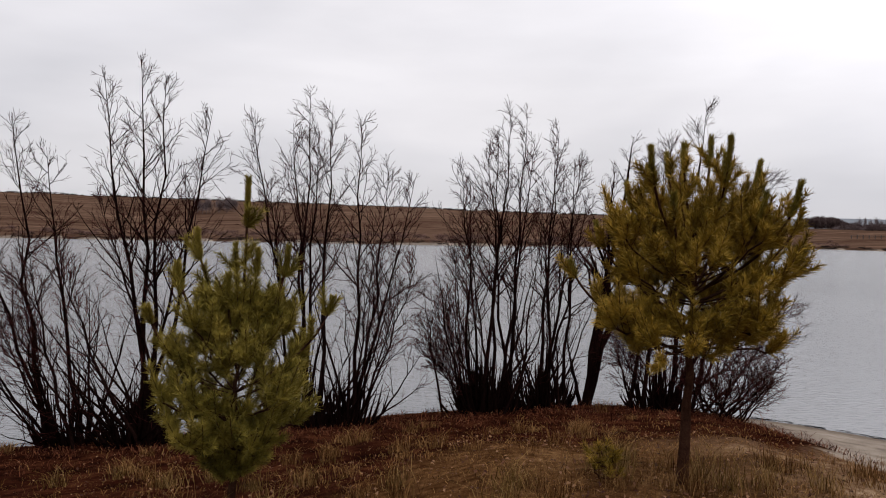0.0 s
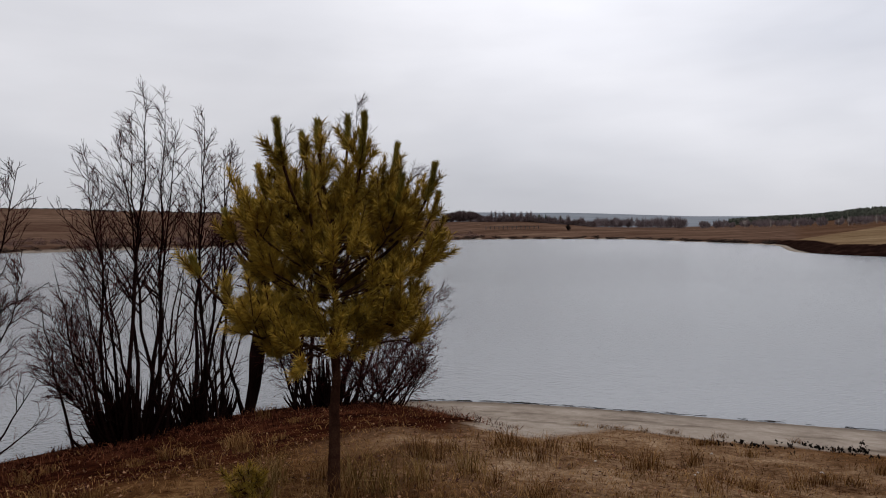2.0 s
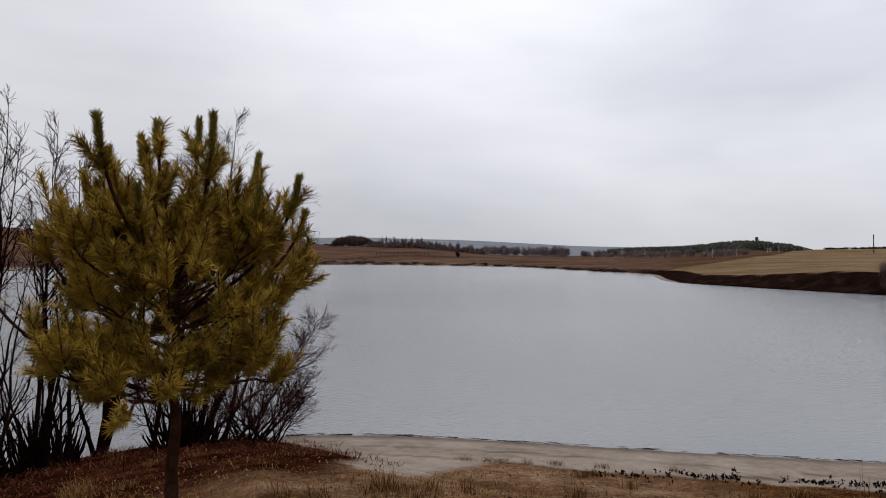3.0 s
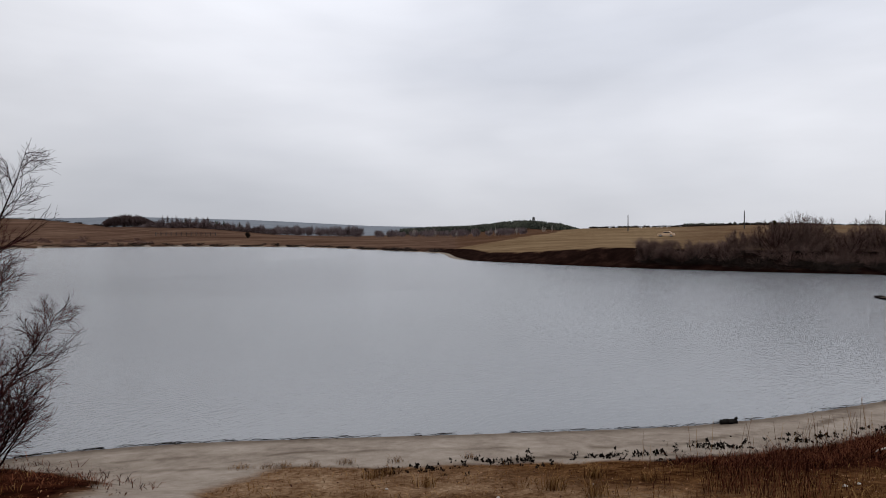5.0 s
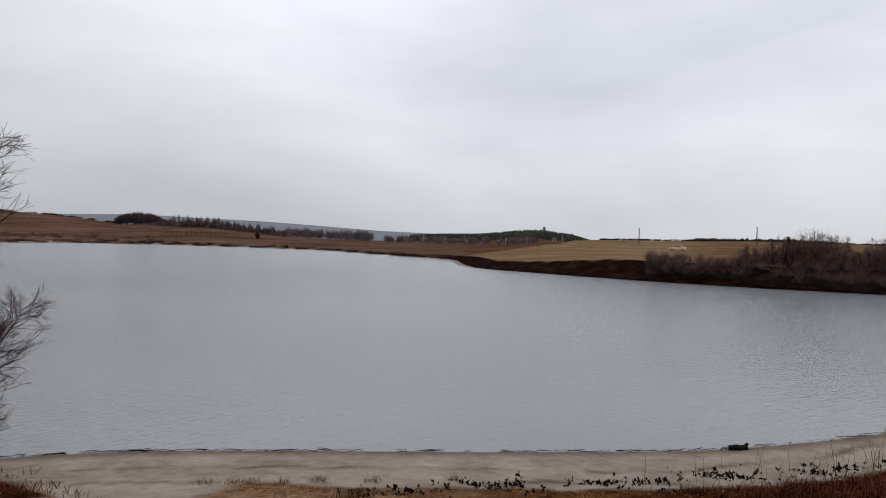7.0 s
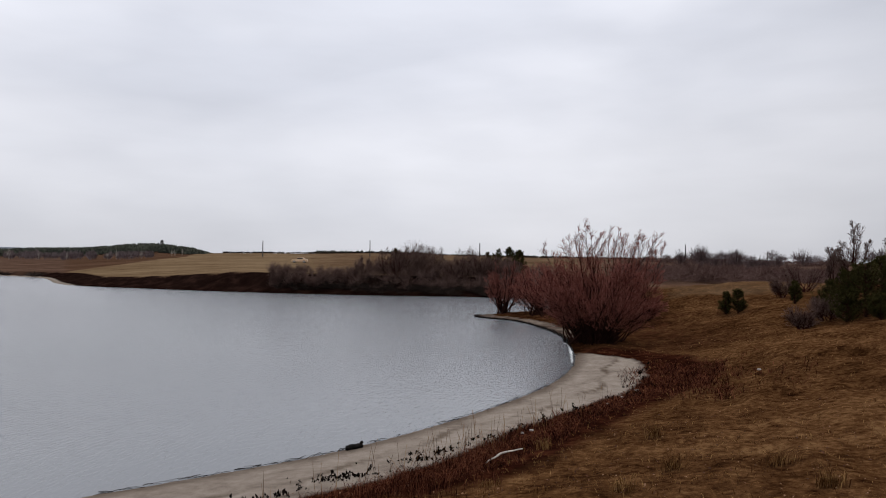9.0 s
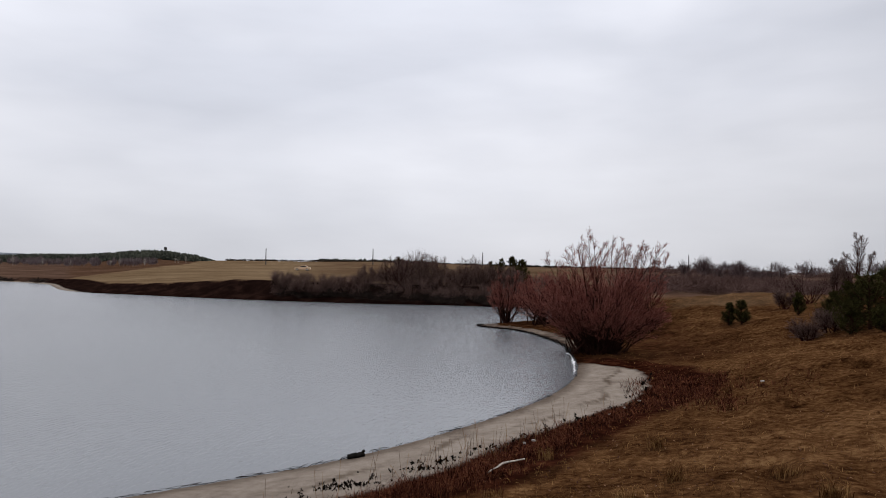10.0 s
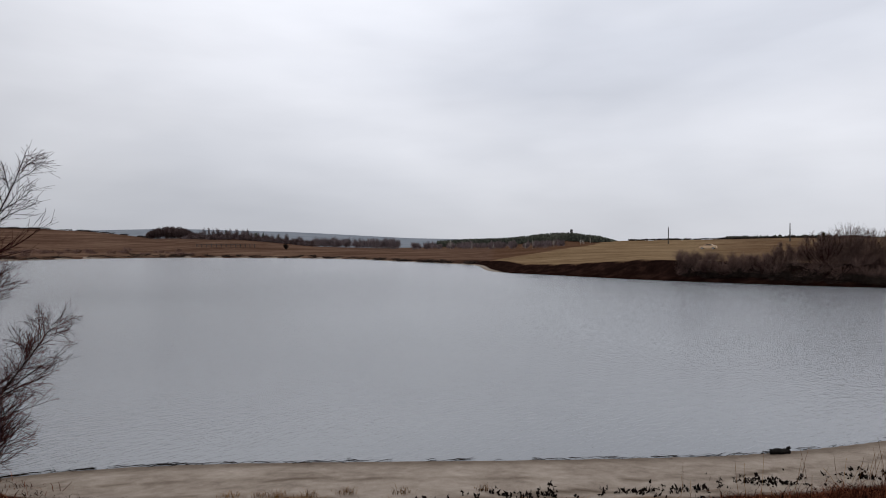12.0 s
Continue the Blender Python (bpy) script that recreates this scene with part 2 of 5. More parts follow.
def height(x, y, d=None):
    x, y = np.atleast_1d(np.asarray(x, float)), np.atleast_1d(np.asarray(y, float))
    d = shore_distance(x, y) if d is None else d
    dx, dy = x - EYE[0], y - EYE[1]
    r = np.hypot(dx, dy)
    turn = np.degrees(np.arctan2(-dx, dy))
    land = np.maximum(d, 0)
    # near bank: flat sand, a low lip, then the grass slope
    near = np.interp(land, [0, 2.6, 3.5, 6, 9, 12, 20, 45], [0, 0.34, 0.52, 0.98, 1.54, 1.78, 1.95, 2.3])
    left = np.interp(land, [0, 0.5, 2.2, 6, 9, 12, 20, 45], [0, 0.18, 0.5, 1.15, 1.58, 1.78, 1.95, 2.3])
    bushes = step(6.9, 5.2, x) * step(30, 15, r)
    near = near * (1 - bushes) + left * bushes
    near = near + (0.2 * step(17.2, 17.8, r + 1.1 * waves(x, y, 6, 21)) + 0.12 * step(13.2, 13.7, r + 0.8 * waves(x, y, 5, 22)) - 0.25 * step(17.8, 24, r)) * step(-101, -107, turn) * step(-140, -128, turn) * step(4, 6, land)
    near = near - 0.45 * np.exp(-((x - 33) ** 2 + (y + 4) ** 2) / 60) * step(0, 4, land) + 0.25 * step(39, 42, r) * step(-96, -100, turn) * step(-125, -118, turn)
    near = near + (0.05 * waves(x, y, 5, 3) + 0.022 * waves(x, y, 1.4, 4) + 0.06 * waves(x, y, 3.2, 8) * step(11, 16, r) * step(-96, -104, turn)) * step(2.6, 5, land) + (0.016 * waves(x, y, 0.95, 16) + 0.016 * waves(x, y, 1.9, 17)) * step(3, 5, land) * step(5, 9, r) * step(-93, -99, turn) + 0.012 * waves(x, y, 1.1, 5) * step(0, 1, land) + 0.016 * np.sin(land * 6.5 + waves(x, y, 3, 9)) * step(0.3, 1.0, land) * step(3.2, 2.2, land) * step(13, 18, x)
    # far shores: an earth bank, then fields up to the crest
    crest, back, ridge = (np.interp(turn, TURN, v) for v in (CREST, BACK, RIDGE))
    bank = np.interp(turn, [-120, -100, -66, -61, -57, -54, -45, 0, 40], [1.2, 1.5, 1.75, 1.1, 0.8, 0.6, 0.5, 1.0, 1.2])
    ragged = land + 0.5 * waves(x, y, 9, 11) + 0.35 * waves(x, y, 3, 12)
    u = np.clip(land / back, 0, 1)
    curve = 0.55 * step(0, 1, u) + 0.45 * u
    hollow = step(-60, -66, turn) * step(-125, -110, turn)
    curve = curve * (1 - hollow) + u ** 2.6 * hollow
    rise = bank * (0.25 * step(0, 1.5, land) + 0.75 * step(1.6, 4.2, ragged)) + (crest - bank) * curve
    rise = rise + 0.25 * waves(x, y, 40, 6) * step(4, 60, land) * np.clip(crest / 8, 0, 1)
    rise = rise - 0.35 * crest * step(back, back + 250, land) + (ridge - 0.65 * crest) * step(900, 2000, r)
    rise = rise + 10.5 * np.exp(-((turn + 59.6) / 3.7) ** 2 - ((r - 860) / 190) ** 2) + 4.0 * np.exp(-((turn + 53) / 3.5) ** 2 - ((r - 860) / 190) ** 2)
    near = near + 0.30 * np.exp(-((x - 1.8) ** 2 + (y - 5.1) ** 2) / 6.0)
    w = step(42, 56, r)
    z = near * (1 - w) + rise * w
    return np.where(d > 0, z + 0.0, np.maximum(d * 0.25, -1.2))


def ground_z(x, y):
    return float(height(x, y)[0])


def mesh_object(name, verts, faces, mat, parent=None, smooth=False):
    me = bpy.data.meshes.new(name)
    verts = np.asarray(verts, np.float32)
    f = np.asarray(faces, np.int32)
    k = f.shape[1]
    me.vertices.add(len(verts))
    me.vertices.foreach_set("co", verts.ravel())
    me.loops.add(f.size)
    me.loops.foreach_set("vertex_index", f.ravel())
    me.polygons.add(len(f))
    me.polygons.foreach_set("loop_start", np.arange(0, f.size, k, dtype=np.int32))
    if smooth:
        me.polygons.foreach_set("use_smooth", np.ones(len(f), bool))
    me.update(calc_edges=True)
    me.materials.append(mat)
    ob = new(name, me)
    if parent:
        ob.parent = parent
    return ob


def part(name, bm, mat, parent, label=""):
    me = bpy.data.meshes.new(name)
    bm.to_mesh(me)
    bm.free()
    me.materials.append(mat)
    ob = new(name, me)
    ob.parent = parent
    return tagged(ob, label) if label else ob


# ---- ground: one sheet out to the horizon, fine near the camera ----
def ground_material():
    m = bpy.data.materials.new("autumn_ground")
    m.use_nodes = True
    n, l = m.node_tree.nodes, m.node_tree.links
    b = n["Principled BSDF"]
    b.inputs["Roughness"].default_value, b.inputs["Specular IOR Level"].default_value = 1.0, 0.0
    tc = n.new("ShaderNodeTexCoord")

    def noise_of(scale, detail=6.0, rough=0.6):
        t = n.new("ShaderNodeTexNoise")
        t.inputs["Scale"].default_value, t.inputs["Detail"].default_value, t.inputs["Roughness"].default_value = scale, detail, rough
        l.new(tc.outputs["Object"], t.inputs["Vector"])
        return t.outputs["Fac"]

    def strip_of(scale, stretch, turned):
        q = n.new("ShaderNodeMapping")
        q.inputs["Scale"].default_value, q.inputs["Rotation"].default_value = stretch, (0, 0, radians(turned))
        l.new(tc.outputs["Object"], q.inputs["Vector"])
        t = n.new("ShaderNodeTexNoise")
        t.inputs["Scale"].default_value, t.inputs["Detail"].default_value, t.inputs["Roughness"].default_value = scale, 6.0, 0.6
        l.new(q.outputs["Vector"], t.inputs["Vector"])
        return t.outputs["Fac"]

    def ramp_of(fac, tones, lo=0.32, hi=0.68):
        r = n.new("ShaderNodeValToRGB")
        e = r.color_ramp.elements
        while len(e) < len(tones):
            e.new(0.5)
        for i, c in enumerate(tones):
            e[i].position, e[i].color = lo + (hi - lo) * i / (len(tones) - 1), (*c, 1)
        l.new(fac, r.inputs["Fac"])
        return r.outputs["Color"]

    def mix(fac, a, c):
        x = n.new("ShaderNodeMix")
        x.data_type = "RGBA"
        l.new(fac, x.inputs["Factor"])
        l.new(a, x.inputs["A"])
        l.new(c, x.inputs["B"])
        return x.outputs["Result"]

    def blend(a, c, k):
        x = n.new("ShaderNodeMath")
        x.operation = "MULTIPLY_ADD"
        x.inputs[1].default_value = k
        l.new(a, x.inputs[0])
        y = n.new("ShaderNodeMath")
        y.operation = "MULTIPLY"
        y.inputs[1].default_value = 1 - k
        l.new(c, y.inputs[0])
        l.new(y.outputs[0], x.inputs[2])
        return x.outputs[0]

    def zone(name, soft=0.25, size=0.9):
        """An attribute with a ragged edge."""
        a = n.new("ShaderNodeAttribute")
        a.attribute_name = name
        s = n.new("ShaderNodeMath")
        s.operation = "SUBTRACT"
        l.new(a.outputs["Fac"], s.inputs[0])
        q = n.new("ShaderNodeMath")
        q.operation = "MULTIPLY_ADD"
        q.inputs[1].default_value, q.inputs[2].default_value = 0.7, 0.15
        l.new(noise_of(size, 8, 0.7), q.inputs[0])
        l.new(q.outputs[0], s.inputs[1])
        r = n.new("ShaderNodeMapRange")
        r.inputs["From Min"].default_value, r.inputs["From Max"].default_value = -soft, soft
        l.new(s.outputs[0], r.inputs["Value"])
        return r.outputs["Result"]

    fine, mid, broad = noise_of(28, 8, 0.75), noise_of(2.2, 6), noise_of(0.12, 5)
    grass = ramp_of(blend(noise_of(9, 8, 0.75), blend(blend(mid, noise_of(0.7, 7, 0.65), 0.5), broad, 0.75), 0.45), [(0.010, 0.0036, 0.0014), (0.034, 0.0145, 0.0057), (0.075, 0.035, 0.0142), (0.14, 0.076, 0.033)], 0.405, 0.595)
    turf = ramp_of(blend(noise_of(11, 8, 0.75), mid, 0.45), [(0.005, 0.0015, 0.001), (0.019, 0.0054, 0.003), (0.052, 0.0175, 0.0085)], 0.38, 0.62)
    # mown strips and furrows run along the far shore
    far_field = ramp_of(blend(strip_of(0.22, (0.12, 1, 1), 0.0), blend(noise_of(0.03, 6), noise_of(0.5, 6, 0.7), 0.6), 0.5), [(0.022, 0.011, 0.008), (0.056, 0.031, 0.021), (0.09, 0.055, 0.038), (0.14, 0.09, 0.062)], 0.36, 0.64)
    meadow = ramp_of(blend(strip_of(0.18, (1, 0.12, 1), -20.0), blend(noise_of(0.5, 7, 0.7), noise_of(0.05, 6), 0.5), 0.25), [(0.06, 0.036, 0.02), (0.112, 0.073, 0.04), (0.16, 0.11, 0.064), (0.20, 0.142, 0.088)], 0.36, 0.64)
    straw = ramp_of(blend(noise_of(14, 8, 0.75), blend(mid, noise_of(0.7, 7, 0.65), 0.5), 0.45), [(0.026, 0.012, 0.006), (0.08, 0.043, 0.022), (0.15, 0.092, 0.053), (0.24, 0.168, 0.11)], 0.39, 0.61)
    sand = ramp_of(blend(noise_of(60, 6, 0.7), blend(noise_of(1.3, 7), noise_of(6, 5), 0.6), 0.3), [(0.115, 0.09, 0.072), (0.212, 0.176, 0.145), (0.30, 0.258, 0.217)], 0.34, 0.66)
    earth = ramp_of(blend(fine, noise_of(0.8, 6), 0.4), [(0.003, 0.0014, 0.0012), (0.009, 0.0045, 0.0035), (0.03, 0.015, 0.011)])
    # wooded far ridge, with blue-grey distance haze put into its base colour
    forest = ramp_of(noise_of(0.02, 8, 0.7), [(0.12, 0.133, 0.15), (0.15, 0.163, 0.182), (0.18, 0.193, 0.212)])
    c = mix(zone("turf"), mix(zone("straw", 0.3, 0.8), grass, straw), turf)
    c = mix(zone("far_field", 0.4, 0.1), c, far_field)
    c = mix(zone("meadow", 0.2, 0.15), c, meadow)
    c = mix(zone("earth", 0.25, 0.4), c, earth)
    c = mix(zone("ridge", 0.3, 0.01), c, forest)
    c = mix(zone("sand", 0.12, 1.6), c, sand)
    line = n.new("ShaderNodeAttribute")
    line.attribute_name = "wash_line"
    lined = n.new("ShaderNodeMix")
    lined.data_type, lined.blend_type = "RGBA", "MULTIPLY"
    l.new(line.outputs["Fac"], lined.inputs["Factor"])
    l.new(c, lined.inputs["A"])
    lined.inputs["B"].default_value = (0.42, 0.38, 0.34, 1)
    c = lined.outputs["Result"]
    wet = n.new("ShaderNodeAttribute")
    wet.attribute_name = "wet"
    dark = n.new("ShaderNodeMix")
    dark.data_type, dark.blend_type = "RGBA", "MULTIPLY"
    l.new(wet.outputs["Fac"], dark.inputs["Factor"])
    l.new(c, dark.inputs["A"])
    dark.inputs["B"].default_value = (0.55, 0.52, 0.50, 1)
    l.new(dark.outputs["Result"], b.inputs["Base Color"])
    bp = n.new("ShaderNodeBump")
    bp.inputs["Strength"].default_value, bp.inputs["Distance"].default_value = 0.65, 0.035
    l.new(blend(fine, noise_of(9, 6, 0.7), 0.5), bp.inputs["Height"])
    l.new(bp.outputs["Normal"], b.inputs["Normal"])
    return m


def build_ground():
    turns = np.radians(np.concatenate([np.arange(-132, 44, 0.29), np.arange(44, 228, 2.0)]))
    radii = np.concatenate([np.geomspace(0.25, 8, 40, endpoint=False), np.geomspace(8, 70, 130, endpoint=False),
                            np.geomspace(70, 600, 70, endpoint=False), np.geomspace(600, 4600, 24)])
    tt, rr = np.meshgrid(turns, radii)
    x, y = EYE[0] - np.sin(tt) * rr, EYE[1] + np.cos(tt) * rr
    x, y = np.append(x.ravel(), EYE[0]), np.append(y.ravel(), EYE[1])
    d = shore_distance(x, y)
    z = height(x, y, d)
    nr, nt = len(radii), len(turns)
    i, j = np.meshgrid(np.arange(nr - 1), np.arange(nt), indexing="ij")
    k = (j + 1) % nt
    quads = np.stack([i * nt + j, (i + 1) * nt + j, (i + 1) * nt + k, i * nt + k], -1).reshape(-1, 4)
    # the middle is closed with degenerate-free triangles written as a small fan of quads
    j = np.arange(0, nt - 1, 2)
    fan = np.stack([np.full(len(j), nr * nt), j, j + 1, (j + 2) % nt], -1)
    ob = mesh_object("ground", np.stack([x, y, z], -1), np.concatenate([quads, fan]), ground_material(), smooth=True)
    r = np.hypot(x - EYE[0], y - EYE[1])
    turn = np.degrees(np.arctan2(-(x - EYE[0]), y - EYE[1]))
    nearby = step(56, 42, r)
    back = np.interp(turn, TURN, BACK)
    begin = sand_start(d)
    sandy = step(begin - 0.5, begin + 0.5, x) * step(29, 25.5, x)
    reach = sand_reach(x)
    zones = {
        "sand": nearby * sandy * step(reach + 0.6, reach - 0.6, d) + 0.5 * nearby * step(29, 32, x) * step(1.4, 0.7, d) + step(1.5, 0.3, d) * step(60, 80, r) * step(-57, -53, turn),
        "straw": step(11.0, 7.5, x) * step(1.6, 5.4, x) * step(1.4, 5.0, y) * step(14, 9, r),
        "turf": nearby * np.clip(step(reach - 0.4, reach + 0.2, d) * step(reach + 2.2, reach + 0.9, d) * sandy * step(10, 12, x) + (1 - sandy) * step(7.4 + 1.6 * step(1.5, -0.5, x), 4.4 + 1.6 * step(1.5, -0.5, x), d) * step(20, 10, x) + 0.5 * step(24, 28, x) * step(10, 4, d), 0, 1),
        "far_field": step(45, 60, r) * (1 - step(-53.5, -54.6, turn) * step(-100, -90, turn) * 0.4),
        "meadow": step(60, 66, r) * step(-53.5, -54.6, turn) * step(1.06, 0.94, r / np.interp(turn, [-65, -62, -58, -54], [460, 250, 165, 118])) * step(-101, -93, turn) * step(3.0, 6.5, d) * (1 - 0.5 * step(-67, -74, turn)) + 0.38 * step(35, 40, r) * step(60, 48, r) * step(-98.5, -101, turn) * step(-115, -111.5, turn),
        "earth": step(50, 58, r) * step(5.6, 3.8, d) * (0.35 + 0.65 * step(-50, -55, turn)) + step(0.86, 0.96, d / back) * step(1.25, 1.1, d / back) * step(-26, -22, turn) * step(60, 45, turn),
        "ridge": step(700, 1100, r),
        "wet": step(0.55, 0.1, d),
        "wash_line": nearby * sandy * step(0.78, 0.98, np.sin(d * 6.5 + waves(x, y, 3, 9) + 2.2 * waves(x, y, 7, 14))) * step(0.3, 0.8, d) * step(reach + 0.3, reach - 0.3, d) * np.clip(0.5 + 0.5 * waves(x, y, 2.2, 15), 0, 1),
    }
    for name, v in zones.items():
        at = ob.data.attributes.new(name, "FLOAT", "POINT")
        at.data.foreach_set("value", np.clip(v, 0, 1).astype(np.float32))
    return tagged(ob, "brown autumn grass bank with pale sand beach and fields", "ground", kind="structure")


build_ground()


# ---- the lake ----
def build_water():
    m = bpy.data.materials.new("grey_lake_water")
    m.use_nodes = True
    n, l = m.node_tree.nodes, m.node_tree.links
    b = n["Principled BSDF"]
    b.inputs["Base Color"].default_value = (0.135, 0.141, 0.15, 1)
    b.inputs["Roughness"].default_value, b.inputs["IOR"].default_value = 0.16, 1.42
    tc = n.new("ShaderNodeTexCoord")
    mp = n.new("ShaderNodeMapping")
    mp.inputs["Rotation"].default_value, mp.inputs["Scale"].default_value = (0, 0, radians(35)), (1.0, 2.6, 1.0)
    l.new(tc.outputs["Object"], mp.inputs["Vector"])
    fine = n.new("ShaderNodeTexNoise")
    fine.inputs["Scale"].default_value, fine.inputs["Detail"].default_value, fine.inputs["Distortion"].default_value = 4.5, 3.0, 0.4
    broad = n.new("ShaderNodeTexNoise")
    broad.inputs["Scale"].default_value, broad.inputs["Detail"].default_value = 0.05, 3.0
    l.new(mp.outputs["Vector"], fine.inputs["Vector"])
    l.new(tc.outputs["Object"], broad.inputs["Vector"])
    k = n.new("ShaderNodeMath")
    k.operation = "MULTIPLY"
    l.new(fine.outputs["Fac"], k.inputs[0])
    l.new(broad.outputs["Fac"], k.inputs[1])
    # sheltered under the near bank, more ruffled by the wind farther out
    off = n.new("ShaderNodeVectorMath")
    off.operation = "DISTANCE"
    off.inputs[1].default_value = (6.0, -96.0, 0.0)
    l.new(tc.outputs["Object"], off.inputs[0])
    wind = n.new("ShaderNodeMapRange")
    wind.inputs["From Min"].default_value, wind.inputs["From Max"].default_value = 8.0, 45.0
    wind.inputs["To Min"].default_value, wind.inputs["To Max"].default_value = 0.6, 3.2
    l.new(off.outputs["Value"], wind.inputs["Value"])
    ruffle = n.new("ShaderNodeMath")
    ruffle.operation = "MULTIPLY"
    l.new(k.outputs[0], ruffle.inputs[0])
    l.new(wind.outputs["Result"], ruffle.inputs[1])
    bp = n.new("ShaderNodeBump")
    bp.inputs["Strength"].default_value, bp.inputs["Distance"].default_value = 1.0, 0.05
    l.new(ruffle.outputs[0], bp.inputs["Height"])
    l.new(bp.outputs["Normal"], b.inputs["Normal"])
    bm = bmesh.new()
    bmesh.ops.create_grid(bm, x_segments=2, y_segments=2, size=260)
    me = bpy.data.meshes.new("water")
    bm.to_mesh(me)
    bm.free()
    me.materials.append(m)
    ob = new("water", me)
    ob.location = (0, 100, 0)
    tagged(ob, "calm grey lake water with faint ripples", "lake", kind="structure")


build_water()


# ---- growing trees and shrubs ----
def unit(v):
    return v / np.maximum(np.linalg.norm(v, axis=-1, keepdims=True), 1e-9)


def tubes(P, R, sides):
    """Tapered tubes along many curves at once. P: (n, k, 3), R: (n, k)."""
    n, k, _ = P.shape
    T = unit(np.gradient(P, axis=1))
    ref = np.where(np.abs(T[..., 2:3]) > 0.9, [1.0, 0.0, 0.0], [0.0, 0.0, 1.0])
    U = unit(np.cross(T, ref))
    V = np.cross(T, U)
    a = np.arange(sides) * math.tau / sides
    ring = P[:, :, None, :] + R[:, :, None, None] * (np.cos(a)[:, None] * U[:, :, None, :] + np.sin(a)[:, None] * V[:, :, None, :])
    base = (np.arange(n) * k * sides)[:, None, None]
    i, j = np.meshgrid(np.arange(k - 1), np.arange(sides), indexing="ij")
    q = np.stack([i * sides + j, i * sides + (j + 1) % sides, (i + 1) * sides + (j + 1) % sides, (i + 1) * sides + j], -1).reshape(1, -1, 4)
    return ring.reshape(-1, 3), (q + base).reshape(-1, 4)


def joined(pieces):
    vs, fs, n = [], [], 0
    for v, f in pieces:
        vs.append(v)
        fs.append(f + n)
        n += len(v)
    return np.concatenate(vs), np.concatenate(fs)


def along(P, R, idx, t):
    """Place, way and radius at t (0 to 1) of the curves idx."""
    k = P.shape[1] - 1
    s = t * k
    i = np.minimum(s.astype(int), k - 1)
    f = (s - i)[:, None]
    a, b = P[idx, i], P[idx, i + 1]
    return a + (b - a) * f, unit(b - a), R[idx, i] * (1 - f[:, 0]) + R[idx, i + 1] * f[:, 0]


def sprout(rng, P, R, count, t0, t1, length, spread, lift, thin, tip, points, crook=0.06, ease=False):
    """Side shoots on every curve: count each, between t0 and t1, shorter toward the end."""
    n = len(P)
    idx = np.repeat(np.arange(n), count)
    t = t0 + (t1 - t0) * (np.tile(np.arange(count), n) + rng.uniform(0, 1, len(idx))) / count
    at, way, rad = along(P, R, idx, t)
    size = np.linalg.norm(P[:, -1] - P[:, 0], axis=1)[idx]
    L = (length[0] + length[1] * size * (1 - t)) * rng.uniform(0.55, 1.25, len(idx))
    if ease:
        L = L * np.minimum(1.0, 0.45 + (1.0 - t) / 0.4)
    side = unit(np.cross(way, rng.normal(size=way.shape)))
    ang = np.radians(rng.uniform(spread[0], spread[1], len(idx)))[:, None]
    d = unit(way * np.cos(ang) + side * np.sin(ang) + np.array([0, 0, lift]))
    s = np.linspace(0, 1, points)[None, :, None]
    bend = rng.normal(size=(len(idx), 1, 3)) * crook + np.array([0, 0, lift * 0.8])
    Q = at[:, None, :] + L[:, None, None] * (d[:, None, :] * s + bend * s * s)
    if points > 3:
        Q[:, 1:-1] += rng.normal(size=Q[:, 1:-1].shape) * (0.016 * L)[:, None, None]
    r0 = np.maximum(rad * thin, tip)
    return Q, np.maximum(r0[:, None] * (1 - np.linspace(0, 1, points) * 0.8), tip * 0.6)


def stems(rng, bases, tips, radius, points=9, bow=0.12, wiggle=0.014, taper=1.0):
    """Main stems from bases to tips, bowed out and slightly crooked."""
    b, e = np.asarray(bases, float), np.asarray(tips, float)
    s = np.linspace(0, 1, points)[None, :, None]
    P = b[:, None] + (e - b)[:, None] * s
    H = np.linalg.norm(e - b, axis=1)[:, None, None]
    flat = (e - b) * np.array([1, 1, 0])
    P = P + flat[:, None] * bow * np.sin(s * math.pi) + rng.normal(size=P.shape) * wiggle * H * np.array([1, 1, 0.3]) * np.sin(s * math.pi) * 0.6
    R = np.asarray(radius, float)[:, None] * (np.linspace(1, 0.08, points) ** taper)[None, :]
    return P, R


